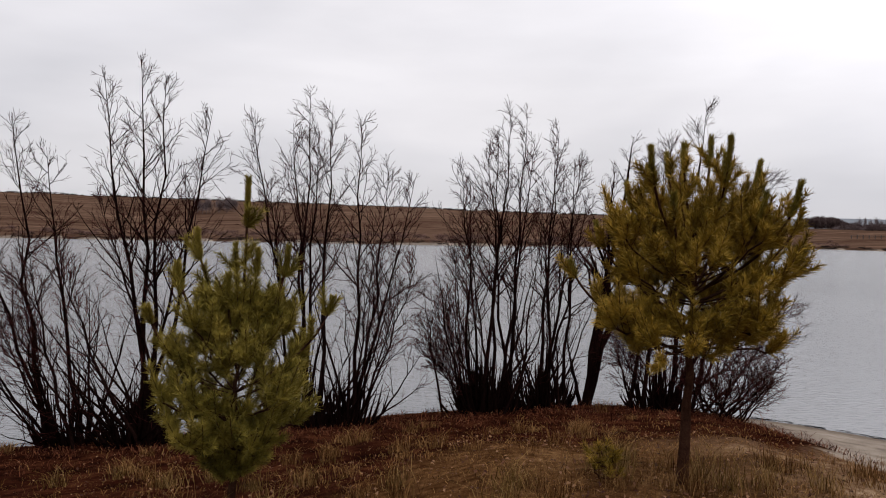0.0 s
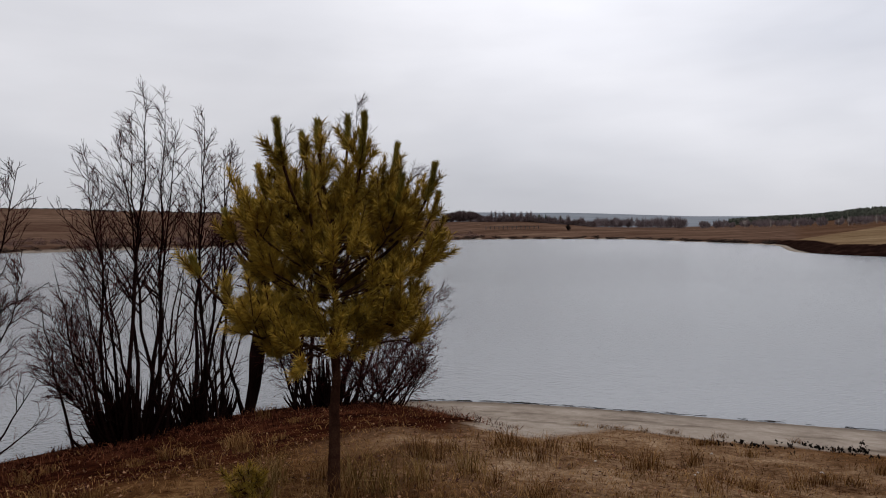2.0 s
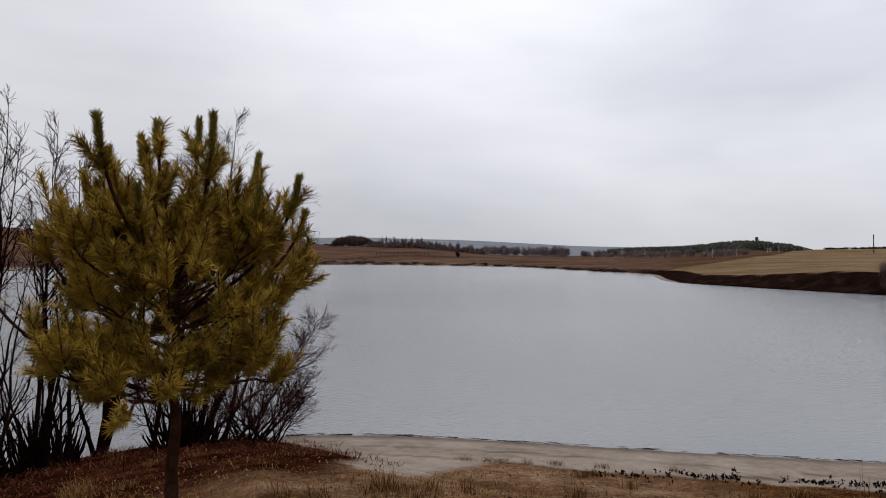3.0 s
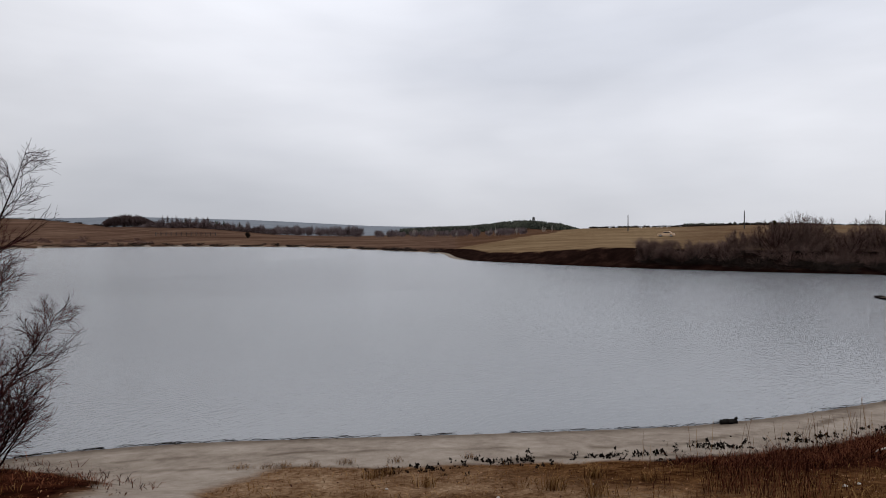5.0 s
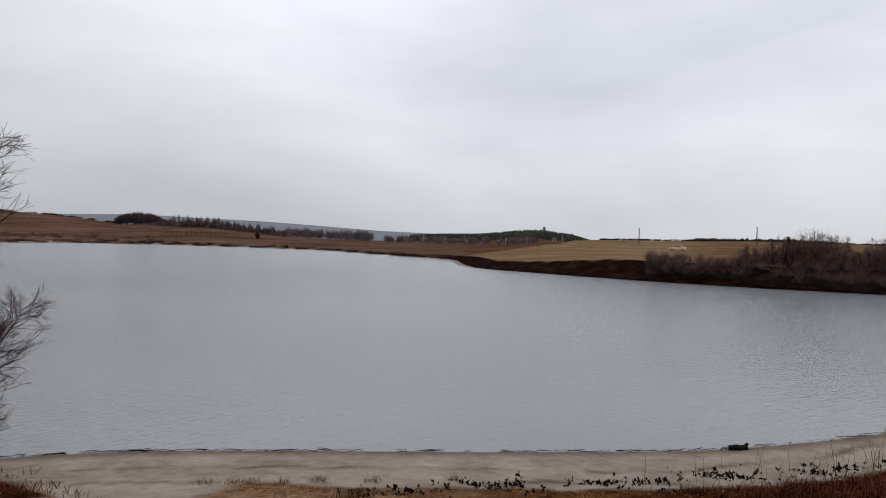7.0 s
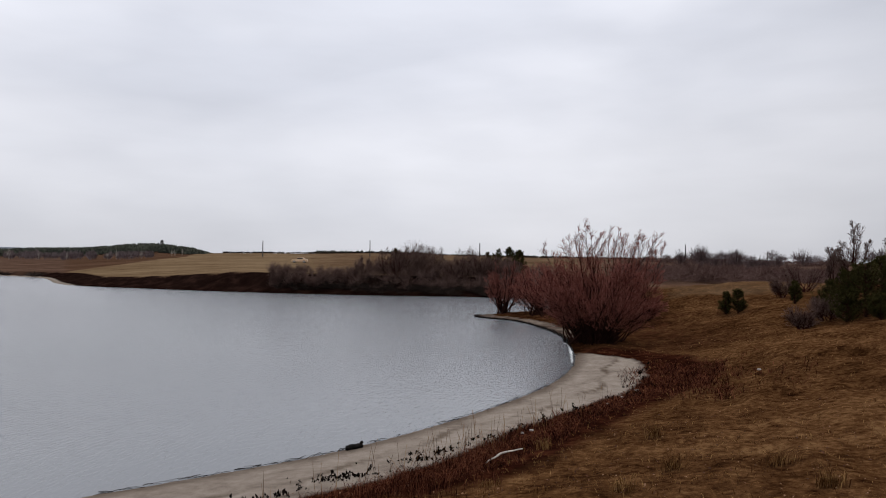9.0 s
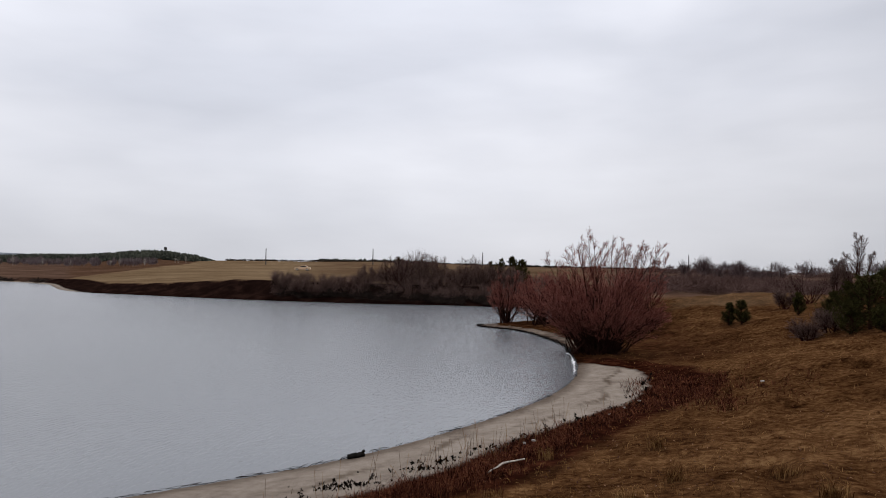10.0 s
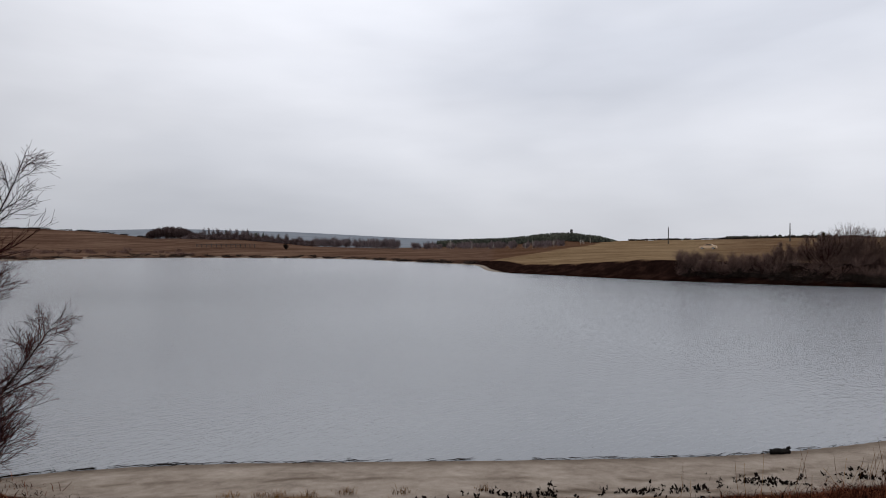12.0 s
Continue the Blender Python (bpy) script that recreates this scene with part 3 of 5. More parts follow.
def bare_shrub(name, label, at, tips, seed, fill=10, reach=1.3, rise=(1.2, 3.2), thick=0.025, twig=0.0037, dense=(20, 6, 2), mats=None, suckers=0, category="shrub", spread_base=0.25, group="", side=0.0, low=0.27, bow=0.07, lift=0.03, fine_length=1.0, foot=0.42, fill_dense=(3, 3, 1)):
    """A leafless many-stemmed shrub: named stems lead to the given tips, fill stems fan out round the base."""
    rng = np.random.RandomState(seed)
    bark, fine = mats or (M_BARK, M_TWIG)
    x, y = at
    z = ground_z(x, y)
    root = tagged(new(name), label, category, group)
    root.location = (x, y, z)
    o = np.array([x, y, z])
    T = [(np.array(t) - o) * np.array([1, 1, 0.965]) for t in tips]
    for _ in range(fill):
        a = rng.uniform(0, math.tau)
        k = reach * rng.uniform(0.3, 1.0) ** 0.6
        T.append(np.array([math.cos(a) * k + side, math.sin(a) * k, rng.uniform(*rise) * (1.15 - 0.4 * k / max(reach, 0.01))]))
    T = np.array(T)
    B = rng.normal(size=T.shape) * spread_base * 0.5
    B[:, :2] += T[:, :2] * 0.05
    B[:, 2] = [ground_z(x + b[0], y + b[1]) - z - 0.12 for b in B]
    H = np.linalg.norm(T - B, axis=1)
    P, R = stems(rng, B, T, 1.2 * thick * (0.35 + H / 5.0), bow=bow, taper=1.08)
    for p, r in zip(P, R):
        v, f = tubes(p[None], r[None], 6)
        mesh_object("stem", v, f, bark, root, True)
    if suckers:
        a, k = rng.uniform(0, math.tau, suckers), rng.uniform(0.0, 1.0, suckers) ** 0.7 * foot
        E = np.stack([np.cos(a) * k * 1.7, np.sin(a) * k * 1.4, rng.uniform(0.2, 0.9, suckers) * (1.2 - 0.5 * k / foot) * (0.6 + foot)], -1)
        E0 = np.stack([np.cos(a) * k, np.sin(a) * k * 0.7, np.full(suckers, -0.15)], -1)
        Ps, Rs = stems(rng, E0, E, rng.uniform(0.016, 0.042, suckers), 5, bow=0.1)
        Pt, Rt = sprout(rng, Ps, Rs, 1, 0.4, 0.9, (0.1, 0.3), (15, 40), 0.08, 0.5, 0.004, 4)
        v, f = joined([tubes(Ps, Rs, 5), tubes(Pt, Rt, 3)])
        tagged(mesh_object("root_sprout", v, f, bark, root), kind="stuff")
    # long stems carry the full crown, short ones round the foot fewer side shoots
    own = len(tips)
    sets = [(P[:own], R[:own], dense, low if mats else max(low, 0.4))] if own else []
    if fill:
        sets.append((P[own:], R[own:], dense if not own or mats else fill_dense, low))
    twigs, shoots = [], []
    wide = (20, 40) if mats else (28, 50)
    for p, r, (n1, n2, n3), start in sets:
        P1, R1 = sprout(rng, p, r, n1, start, 0.985, (0.28, 0.30), wide, lift + 0.05, 0.6, twig * 1.7, 6, 0.04, ease=True)
        P2, R2 = sprout(rng, P1, R1, n2, 0.1, 1.0, (0.15 * fine_length, 0.32 * fine_length), (20, 44), lift + 0.01, 0.6, twig * 1.1, 3, 0.05)
        P3, R3 = sprout(rng, P2, R2, n3, 0.15, 1.0, (0.09 * fine_length, 0.28), (20, 44), 0.02, 0.75, twig * 0.9, 2)
        twigs.append(tubes(P1, R1, 4))
        shoots += [tubes(P2, R2, 3), tubes(P3, R3, 3)]
    v, f = joined(twigs)
    tagged(mesh_object("branchwork", v, f, bark, root), kind="stuff")
    v, f = joined(shoots)
    mesh_object("crown", v, f, fine, root)
    return root


# ---- pines ----
def needle_brushes(rng, P, R, count, size, width, fan=(38, 80)):
    """Needles round many shoots (curves P), pointing forward and out, as slim blades."""
    n = len(P)
    idx = np.repeat(np.arange(n), count)
    t = rng.uniform(0.0, 1.0, len(idx))
    at, way, _ = along(P, R, idx, t)
    side = unit(np.cross(way, rng.normal(size=way.shape)))
    ang = np.radians(rng.uniform(fan[0], fan[1], len(idx)))[:, None]
    d = unit(way * np.cos(ang) + side * np.sin(ang))
    L = size * rng.uniform(0.7, 1.15, len(idx))[:, None]
    w = unit(np.cross(d, rng.normal(size=d.shape))) * width * 0.5
    v = np.stack([at - w, at + w, at + d * L + w * 0.25, at + d * L - w * 0.25], 1).reshape(-1, 3)
    return v, np.arange(len(v)).reshape(-1, 4)


def pine(name, label, at, tall, seed, whorls, candles, needles, trunk_r=0.035, per_shoot=140, needle=0.057, width=0.0048, category="pine tree", lean=(0.0, 0.0), branches=6, nodes=(0.36, 0.52, 0.68, 0.84), shoot=(0.11, 0.19)):
    """A young pine: trunk, whorls of upturned limbs that fork into side branches, each ending in a cluster of brush shoots, and thick upright candles on top."""
    rng = np.random.RandomState(seed)
    x, y = at
    z = ground_z(x, y)
    root = tagged(new(name), label, category)
    root.location = (x, y, z)
    P, R = stems(rng, [[0, 0, -0.1]], [np.array([lean[0], lean[1], tall])], [trunk_r], 10, 0.0, 0.012)
    v, f = tubes(P, R, 8)
    mesh_object("trunk", v, f, M_PINE_BARK, root, True)
    up = np.array([0, 0, 1.0])
    s7 = np.linspace(0, 1, 7)[:, None]
    limbs, radii = [], []
    for t, length, rise in whorls:
        for i in range(branches):
            a = (i + rng.uniform(-0.35, 0.35)) * math.tau / branches + t * 9
            p, _, rad = along(P, R, np.array([0]), np.array([t + rng.uniform(-0.03, 0.03)]))
            L = length * rng.uniform(0.62, 1.05)
            out = np.array([math.cos(a), math.sin(a), 0.0])
            limbs.append(p + out * L * s7 * (1 - 0.12 * s7) + up * L * rise * (0.5 * s7 + 0.5 * s7 ** 2) + rng.normal(size=(7, 3)) * 0.014 * s7)
            radii.append(np.linspace(rad[0] * 0.42, 0.006, 7))
    LP, LR = np.array(limbs), np.array(radii)
    for q, r in zip(LP, LR):
        v, f = tubes(q[None], r[None], 5)
        mesh_object("limb", v, f, M_PINE_BARK, root, True)
    # side branches leave each limb in pairs and turn up at the end
    axes, thin = [LP], [LR]
    reach = np.linalg.norm(LP[:, 6] - LP[:, 0], axis=1)
    for node in nodes:
        for side in (-1, 1):
            idx = np.arange(len(LP))[rng.uniform(size=len(LP)) < 0.58]
            o, way, rad = along(LP, LR, idx, np.clip(node + rng.uniform(-0.06, 0.06, len(idx)), 0, 0.99))
            across = unit(np.cross(way, up)) * side
            d = unit(way * rng.uniform(0.5, 0.9, (len(idx), 1)) + across * rng.uniform(0.6, 1.0, (len(idx), 1)) + up * rng.uniform(-0.15, 0.45, (len(idx), 1)))
            L = (reach[idx] * (1.05 - node) * 0.62 + 0.05) * rng.uniform(0.7, 1.15, len(idx))
            s = s7[None]
            axes.append(o[:, None] + L[:, None, None] * (d[:, None] * s + up * 0.22 * s ** 2))
            thin.append(np.repeat(rad[:, None] * 0.6, 7, 1) * np.linspace(1, 0.5, 7))
    A, AR = np.concatenate(axes), np.concatenate(thin)
    s4 = np.linspace(0, 1, 4)[None, :, None]
    brush = []

    def shoots_from(o, way, spread_lo, spread_hi, size, lift):
        side = unit(np.cross(way, rng.normal(size=way.shape)))
        ang = np.radians(rng.uniform(spread_lo, spread_hi, len(o)))[:, None]
        d = unit(way * np.cos(ang) + side * np.sin(ang) + up * lift)
        L = size * rng.uniform(shoot[0], shoot[1], len(o))[:, None, None]
        brush.append(o[:, None] + L * (d[:, None] * s4 + up * 0.25 * s4 ** 2))

    tip_way = unit(A[:, 6] - A[:, 5])
    shoots_from(A[:, 6], tip_way, 0, 12, 1.15, 0.7)
    for _ in range(2):
        shoots_from(A[:, 6] - tip_way * 0.01, tip_way, 35, 60, 0.75, 0.5)
    for t in (0.55, 0.8):
        idx = np.arange(len(A))[rng.uniform(size=len(A)) < 0.45]
        o, way, _ = along(A, AR, idx, np.full(len(idx), t))
        shoots_from(o, way, 30, 65, 0.75, 0.3)
    # upright candles: a branch turned up at its end, a tight sleeve of needles and a ring of shoots below it
    for dx, dy, tip, sleeve in candles:
        tip, sleeve = tip - z, sleeve * 0.7
        foot = max(0.4, tip - sleeve - 0.22)
        p, _, _ = along(P, R, np.array([0]), np.array([min(0.96, max(0.3, foot - 0.22) / tall)]))
        e = np.array([dx * 1.02, dy * 1.02, tip])
        mid = np.array([dx * 0.93, dy * 0.93, foot + 0.02])
        s = np.linspace(0, 1, 13)[:, None]
        q = (1 - s) ** 2 * p[0] + 2 * s * (1 - s) * mid + s * s * e
        v, f = tubes(q[None], np.concatenate([np.linspace(0.011, 0.007, 12), [0.003]])[None], 6)
        part_of = mesh_object("candle", v, f, M_PINE_BARK, root, True)
        gap = np.linalg.norm(q - q[-1], axis=1)
        start = max(2, int(np.argmin(np.abs(gap - sleeve))))
        v, f = needle_brushes(rng, q[None, start:], np.full((1, 13 - start), 0.01), int(4600 * sleeve), needle * 0.72, width, (16, 44))
        # darker green on the yellow pine's candles puts backlit shade into the colour
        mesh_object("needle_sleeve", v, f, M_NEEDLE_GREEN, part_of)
        for i, k in ((start, 3), (max(1, start - 3), 2)):
            shoots_from(np.repeat(q[i][None], k, 0), np.repeat(unit(q[i + 1] - q[i])[None], k, 0), 25, 62, 0.85, 0.2)
    shoots = np.concatenate(brush)
    v, f = joined([tubes(A[len(LP):], AR[len(LP):], 4), tubes(shoots, np.full(shoots.shape[:2], 0.0035), 3)] if len(A) > len(LP) else [tubes(shoots, np.full(shoots.shape[:2], 0.0035), 3)])
    mesh_object("fine_wood", v, f, M_PINE_BARK, root)
    if len(A) == len(LP):
        A = np.concatenate([A, A])
    v, f = joined([needle_brushes(rng, shoots, np.full(shoots.shape[:2], 0.004), per_shoot, needle, width, (22, 60)),
                   needle_brushes(rng, A[len(LP):, 5:], np.full((len(A) - len(LP), 2), 0.004), per_shoot // 3, needle, width, (35, 65))])
    mesh_object("foliage", v, f, needles, root)
    return root


# the larger pine on the bank, with yellowed needles and a bare lower trunk
pine("pine_tree", "young pine with yellow-green needles and bare lower trunk on the bank", (2.62, 4.9), 1.78, 11,
     [(0.55, 0.58, -0.04), (0.61, 0.74, 0.08), (0.68, 0.70, 0.28), (0.76, 0.62, 0.50), (0.84, 0.46, 0.8)],
     [(-0.43, -0.6, 3.87, 0.34), (-0.12, -0.22, 3.94, 0.22), (0.16, 0.08, 4.03, 0.30), (0.05, -0.5, 3.95, 0.38), (0.47, 0.06, 3.87, 0.30), (0.49, -0.42, 3.70, 0.32),
      (-0.12, 0.1, 3.92, 0.20), (-0.29, -0.05, 3.82, 0.22), (0.16, -0.15, 3.90, 0.22), (0.69, -0.05, 3.56, 0.22), (-0.37, 0.12, 3.72, 0.24), (0.32, 0.3, 3.66, 0.26), (-0.2, 0.36, 3.7, 0.26),
      (0.02, 0.2, 3.8, 0.25), (-0.55, 0.2, 3.46, 0.22), (0.58, 0.25, 3.44, 0.22), (-0.76, -0.05, 3.20, 0.16), (0.74, 0.1, 3.30, 0.18), (0.3, -0.4, 3.64, 0.26), (-0.25, -0.45, 3.62, 0.26)],
     M_NEEDLE, trunk_r=0.045, lean=(0.04, -0.02), branches=7)
# the smaller green one beside it
pine("pine_tree", "small green pine with foliage nearly down to the grass", (-0.36, 4.85), 1.50, 23,
     [(0.30, 0.06, 0.3), (0.38, 0.22, 0.2), (0.45, 0.46, 0.15), (0.52, 0.54, 0.32), (0.62, 0.50, 0.5), (0.73, 0.36, 0.75), (0.86, 0.18, 1.0)],
     [(0.11, 0.0, 3.71, 0.42), (-0.23, 0.05, 3.37, 0.30), (-0.32, -0.05, 3.16, 0.24), (-0.53, 0.0, 2.87, 0.2), (0.19, -0.05, 3.25, 0.24), (0.37, 0.0, 3.27, 0.30), (0.65, 0.0, 2.94, 0.2), (0.0, 0.1, 3.28, 0.22), (0.05, -0.2, 3.1, 0.25)],
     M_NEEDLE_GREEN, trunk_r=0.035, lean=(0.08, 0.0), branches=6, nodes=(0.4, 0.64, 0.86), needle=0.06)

# ---- bare willows and birches along the near shore ----
SHORE_TREES = "bare trees along the shore"
bare_shrub("bare_willow", "leafless many-stemmed willow with dark stems at the water's edge", (-3.2, 9.8),
           [(-3.7, 9.8, 5.7), (-3.23, 9.9, 5.95), (-2.8, 9.7, 5.6), (-2.2, 9.8, 5.2), (-2.45, 10.1, 4.5), (-4.75, 9.8, 3.2), (-4.3, 9.6, 3.2), (-5.0, 9.8, 2.1), (-3.9, 10.1, 4.0)],
           31, fill=32, suckers=90, reach=1.9, rise=(0.7, 3.0), spread_base=0.5, category="willow", group=SHORE_TREES)
bare_shrub("bare_willow", "leafless willow with thin stems leaning out over the water", (-4.35, 10.2),
           [(-5.3, 10.3, 5.2), (-6.0, 10.3, 4.2), (-4.85, 10.4, 4.7), (-5.5, 10.3, 2.1), (-5.15, 10.2, 2.8)], 32, fill=24, suckers=50, reach=1.6, rise=(0.6, 2.8), category="willow", group=SHORE_TREES)
bare_shrub("bare_willow", "leafless willow with a cluster of slender upright stems", (-1.15, 11.0),
           [(-2.05, 11.1, 5.4), (-1.37, 11.0, 5.2), (-1.15, 11.2, 5.7), (-0.76, 11.0, 5.5), (-1.7, 10.9, 4.3), (-0.95, 10.8, 5.1)], 33, fill=14, suckers=70, reach=1.3, rise=(0.8, 3.2), category="willow", group=SHORE_TREES)
bare_shrub("bare_willow", "leafless willow with stems spreading wide over the grass", (-0.5, 10.9),
           [(-0.3, 10.9, 5.3), (0.13, 10.9, 4.5), (0.53, 10.9, 4.35), (0.58, 10.8, 3.1), (-0.1, 11.0, 3.2), (0.3, 11, 2.6)], 34, fill=14, suckers=60, reach=1.5, rise=(0.7, 2.8), category="willow", group=SHORE_TREES)
bare_shrub("bare_willow", "leafless willow shrub with a dense black base", (1.75, 12.1),
           [(1.28, 12.1, 4.72), (1.69, 12.1, 4.99), (1.89, 12.2, 5.35), (2.11, 12.1, 5.68), (2.35, 12.0, 5.59), (2.5, 12.1, 5.15), (0.72, 12.1, 2.35), (0.96, 12.0, 2.5), (0.61, 12.1, 1.92), (0.64, 12.2, 1.53),
            (0.83, 12.0, 1.23), (1.13, 12.2, 3.12), (1.35, 12.0, 3.68), (1.0, 12.3, 2.05), (1.42, 12.2, 4.36)],
           35, fill=24, foot=0.55, suckers=140, reach=1.5, rise=(0.9, 3.4), spread_base=0.5, category="willow", group=SHORE_TREES)
bare_shrub("bare_willow", "leafless willow with upright stems beside a leaning trunk", (2.8, 12.8),
           [(3.03, 12.9, 5.5), (3.45, 12.9, 5.0), (3.57, 12.9, 4.25), (2.74, 12.9, 4.25), (2.98, 12.9, 5.2), (3.3, 12.8, 4.9)], 36, fill=20, suckers=110, reach=1.1, rise=(0.9, 3.2), spread_base=0.4, category="willow", group=SHORE_TREES)
bare_shrub("leaning_tree", "bare tree with one thick dark trunk leaning at the waterline", (3.62, 13.3),
           [(4.55, 13.6, 5.35), (4.88, 13.6, 5.0), (4.2, 13.5, 4.75)], 37, fill=2, reach=0.5, rise=(1.5, 2.0), thick=0.062, spread_base=0.06, category="tree", group=SHORE_TREES, low=0.4)
bare_shrub("bare_birch", "leafless birch with several dark stems leaning toward the lake", (4.75, 12.3),
           [(6.25, 14.4, 6.2), (7.6, 14.6, 4.95), (4.95, 12.7, 5.0), (5.2, 13.3, 5.3), (7.7, 13.8, 2.1), (7.4, 13.8, 1.6), (6.6, 14.1, 3.6), (4.2, 12.5, 1.6), (7.0, 14.0, 2.8), (6.9, 14.4, 4.6)],
           38, fill=14, suckers=95, reach=0.9, rise=(0.8, 2.0), thick=0.026, spread_base=0.45, category="birch", group=SHORE_TREES, twig=0.0034, fine_length=1.45, lift=0.0, dense=(24, 7, 3), fill_dense=(6, 4, 2))
bare_shrub("bare_shrub", "low round leafless shrub at the edge of the sand", (5.75, 11.9),
           [(6.55, 12.0, 0.85), (6.4, 11.8, 1.3), (5.95, 12.0, 1.45), (5.35, 12.0, 1.45)], 39, fill=26, reach=0.85, rise=(0.7, 1.25), thick=0.026, dense=(9, 4, 2), spread_base=0.45, category="shrub", fill_dense=(8, 4, 2))

# ---- willows on the sand spit and the far bank ----
RED = (M_BARK_RED, M_TWIG_RED)
GREY = (M_TWIG_GREY, M_TWIG_GREY)
bare_shrub("red_willow", "broad leafless willow with red-brown twigs at the end of the beach", (30.4, -0.3),
           [(30.6, 0.1, 4.85), (30.9, -0.9, 4.6), (31.2, -2.2, 4.3), (31.2, -3.0, 4.5), (30.7, 1.7, 3.9), (30.4, 0.9, 4.0), (30.8, -1.5, 4.4), (30.5, -0.5, 4.4), (30.2, 0.5, 4.3), (30.5, -1.2, 4.5), (31, -2.6, 4.0), (30.9, -1.9, 4.2), (30.6, 1.3, 3.5), (30.3, -0.1, 4.6), (31, -0.7, 4.3), (30.4, -2.9, 3.9), (30.6, -2.0, 4.4), (30.0, 0.7, 4.1), (30.9, 0.3, 4.5), (30.2, -1.3, 4.2)],
           41, fill=76, foot=0.9, suckers=170, reach=2.7, rise=(1.7, 3.7), thick=0.022, twig=0.005, dense=(15, 7, 3), mats=(M_BARK_RED, M_TWIG_RED), spread_base=0.9, category="willow", lift=0.07)
bare_shrub("red_willow", "round leafless red willow on the tip of the sand spit", (42.9, 3.6), [(42.8, 4.0, 3.0), (43, 3.0, 3.1)],
           42, fill=26, reach=1.3, rise=(1.4, 2.9), thick=0.05, twig=0.006, dense=(10, 5, 2), mats=RED, spread_base=0.4, category="willow", low=0.35)
bare_shrub("red_willow", "leafless red willow with a low leaning trunk on the spit", (41.5, 1.4), [(42.1, 2.8, 0.9), (41.5, 1.2, 3.1)],
           43, fill=30, reach=1.7, rise=(1.3, 2.9), thick=0.045, twig=0.006, dense=(10, 5, 2), mats=RED, spread_base=0.7, category="willow", low=0.3)
bare_shrub("red_willow", "leafless red willow thicket behind the beach", (36.5, -0.4), [(36.5, 0, 3.0)],
           44, fill=40, reach=2.1, rise=(1.2, 2.8), thick=0.035, twig=0.006, dense=(9, 5, 2), mats=RED, spread_base=1.2, category="willow")
bare_shrub("bare_shrub", "small dark leafless shrub beside the red willow", (36.6, -3.4), [], 45, fill=18, reach=0.45, rise=(0.6, 1.1), thick=0.03, twig=0.008, dense=(8, 4, 2), category="shrub")


def bank_shrub(turn, r, wide, tall, seed, mats=GREY, fill=22, label="grey leafless shrub on the far earth bank", twig=0.007):
    x, y = EYE[0] - math.sin(radians(turn)) * r, EYE[1] + math.cos(radians(turn)) * r
    bare_shrub("bank_shrub", label, (x, y), [], seed, fill=fill, reach=wide, rise=(tall * 0.4, tall * 0.85), thick=0.03, twig=twig, dense=(10, 5, 3), mats=mats, spread_base=wide * 0.6, category="shrub", group="shrubs on the far bank", bow=0.25)


DARK = (M_TWIG, M_TWIG_GREY)
for turn, r, wide, tall, seed, mats in [
        (-80.3, 64.8, 2.1, 4.0, 51, GREY), (-78.8, 64, 1.8, 3.6, 52, DARK), (-81.6, 64.8, 2.0, 4.0, 53, GREY), (-85.0, 65, 1.5, 3.4, 54, GREY), (-84.0, 63.5, 1.3, 2.4, 55, DARK),
        (-86.5, 64, 1.6, 2.8, 56, DARK), (-88.0, 63.5, 1.5, 2.5, 57, GREY), (-69.6, 66.5, 1.0, 2.2, 58, GREY), (-71.2, 65, 0.9, 1.6, 59, DARK), (-73.3, 64.5, 1.3, 2.1, 60, GREY),
        (-75.0, 64, 1.1, 1.7, 61, DARK), (-76.6, 64.5, 1.2, 2.2, 62, GREY), (-72.3, 64, 0.8, 1.2, 63, DARK), (-82.9, 63, 1.0, 1.7, 64, DARK), (-90.2, 60, 2.0, 2.7, 65, RED), (-92.0, 56, 2.0, 2.7, 66, RED), (-91.2, 50, 1.6, 2.4, 67, RED), (-94.0, 52, 2.0, 2.6, 68, RED), (-96.5, 48, 1.8, 2.3, 69, RED)]:
    bank_shrub(turn, r, wide, tall, seed, mats)


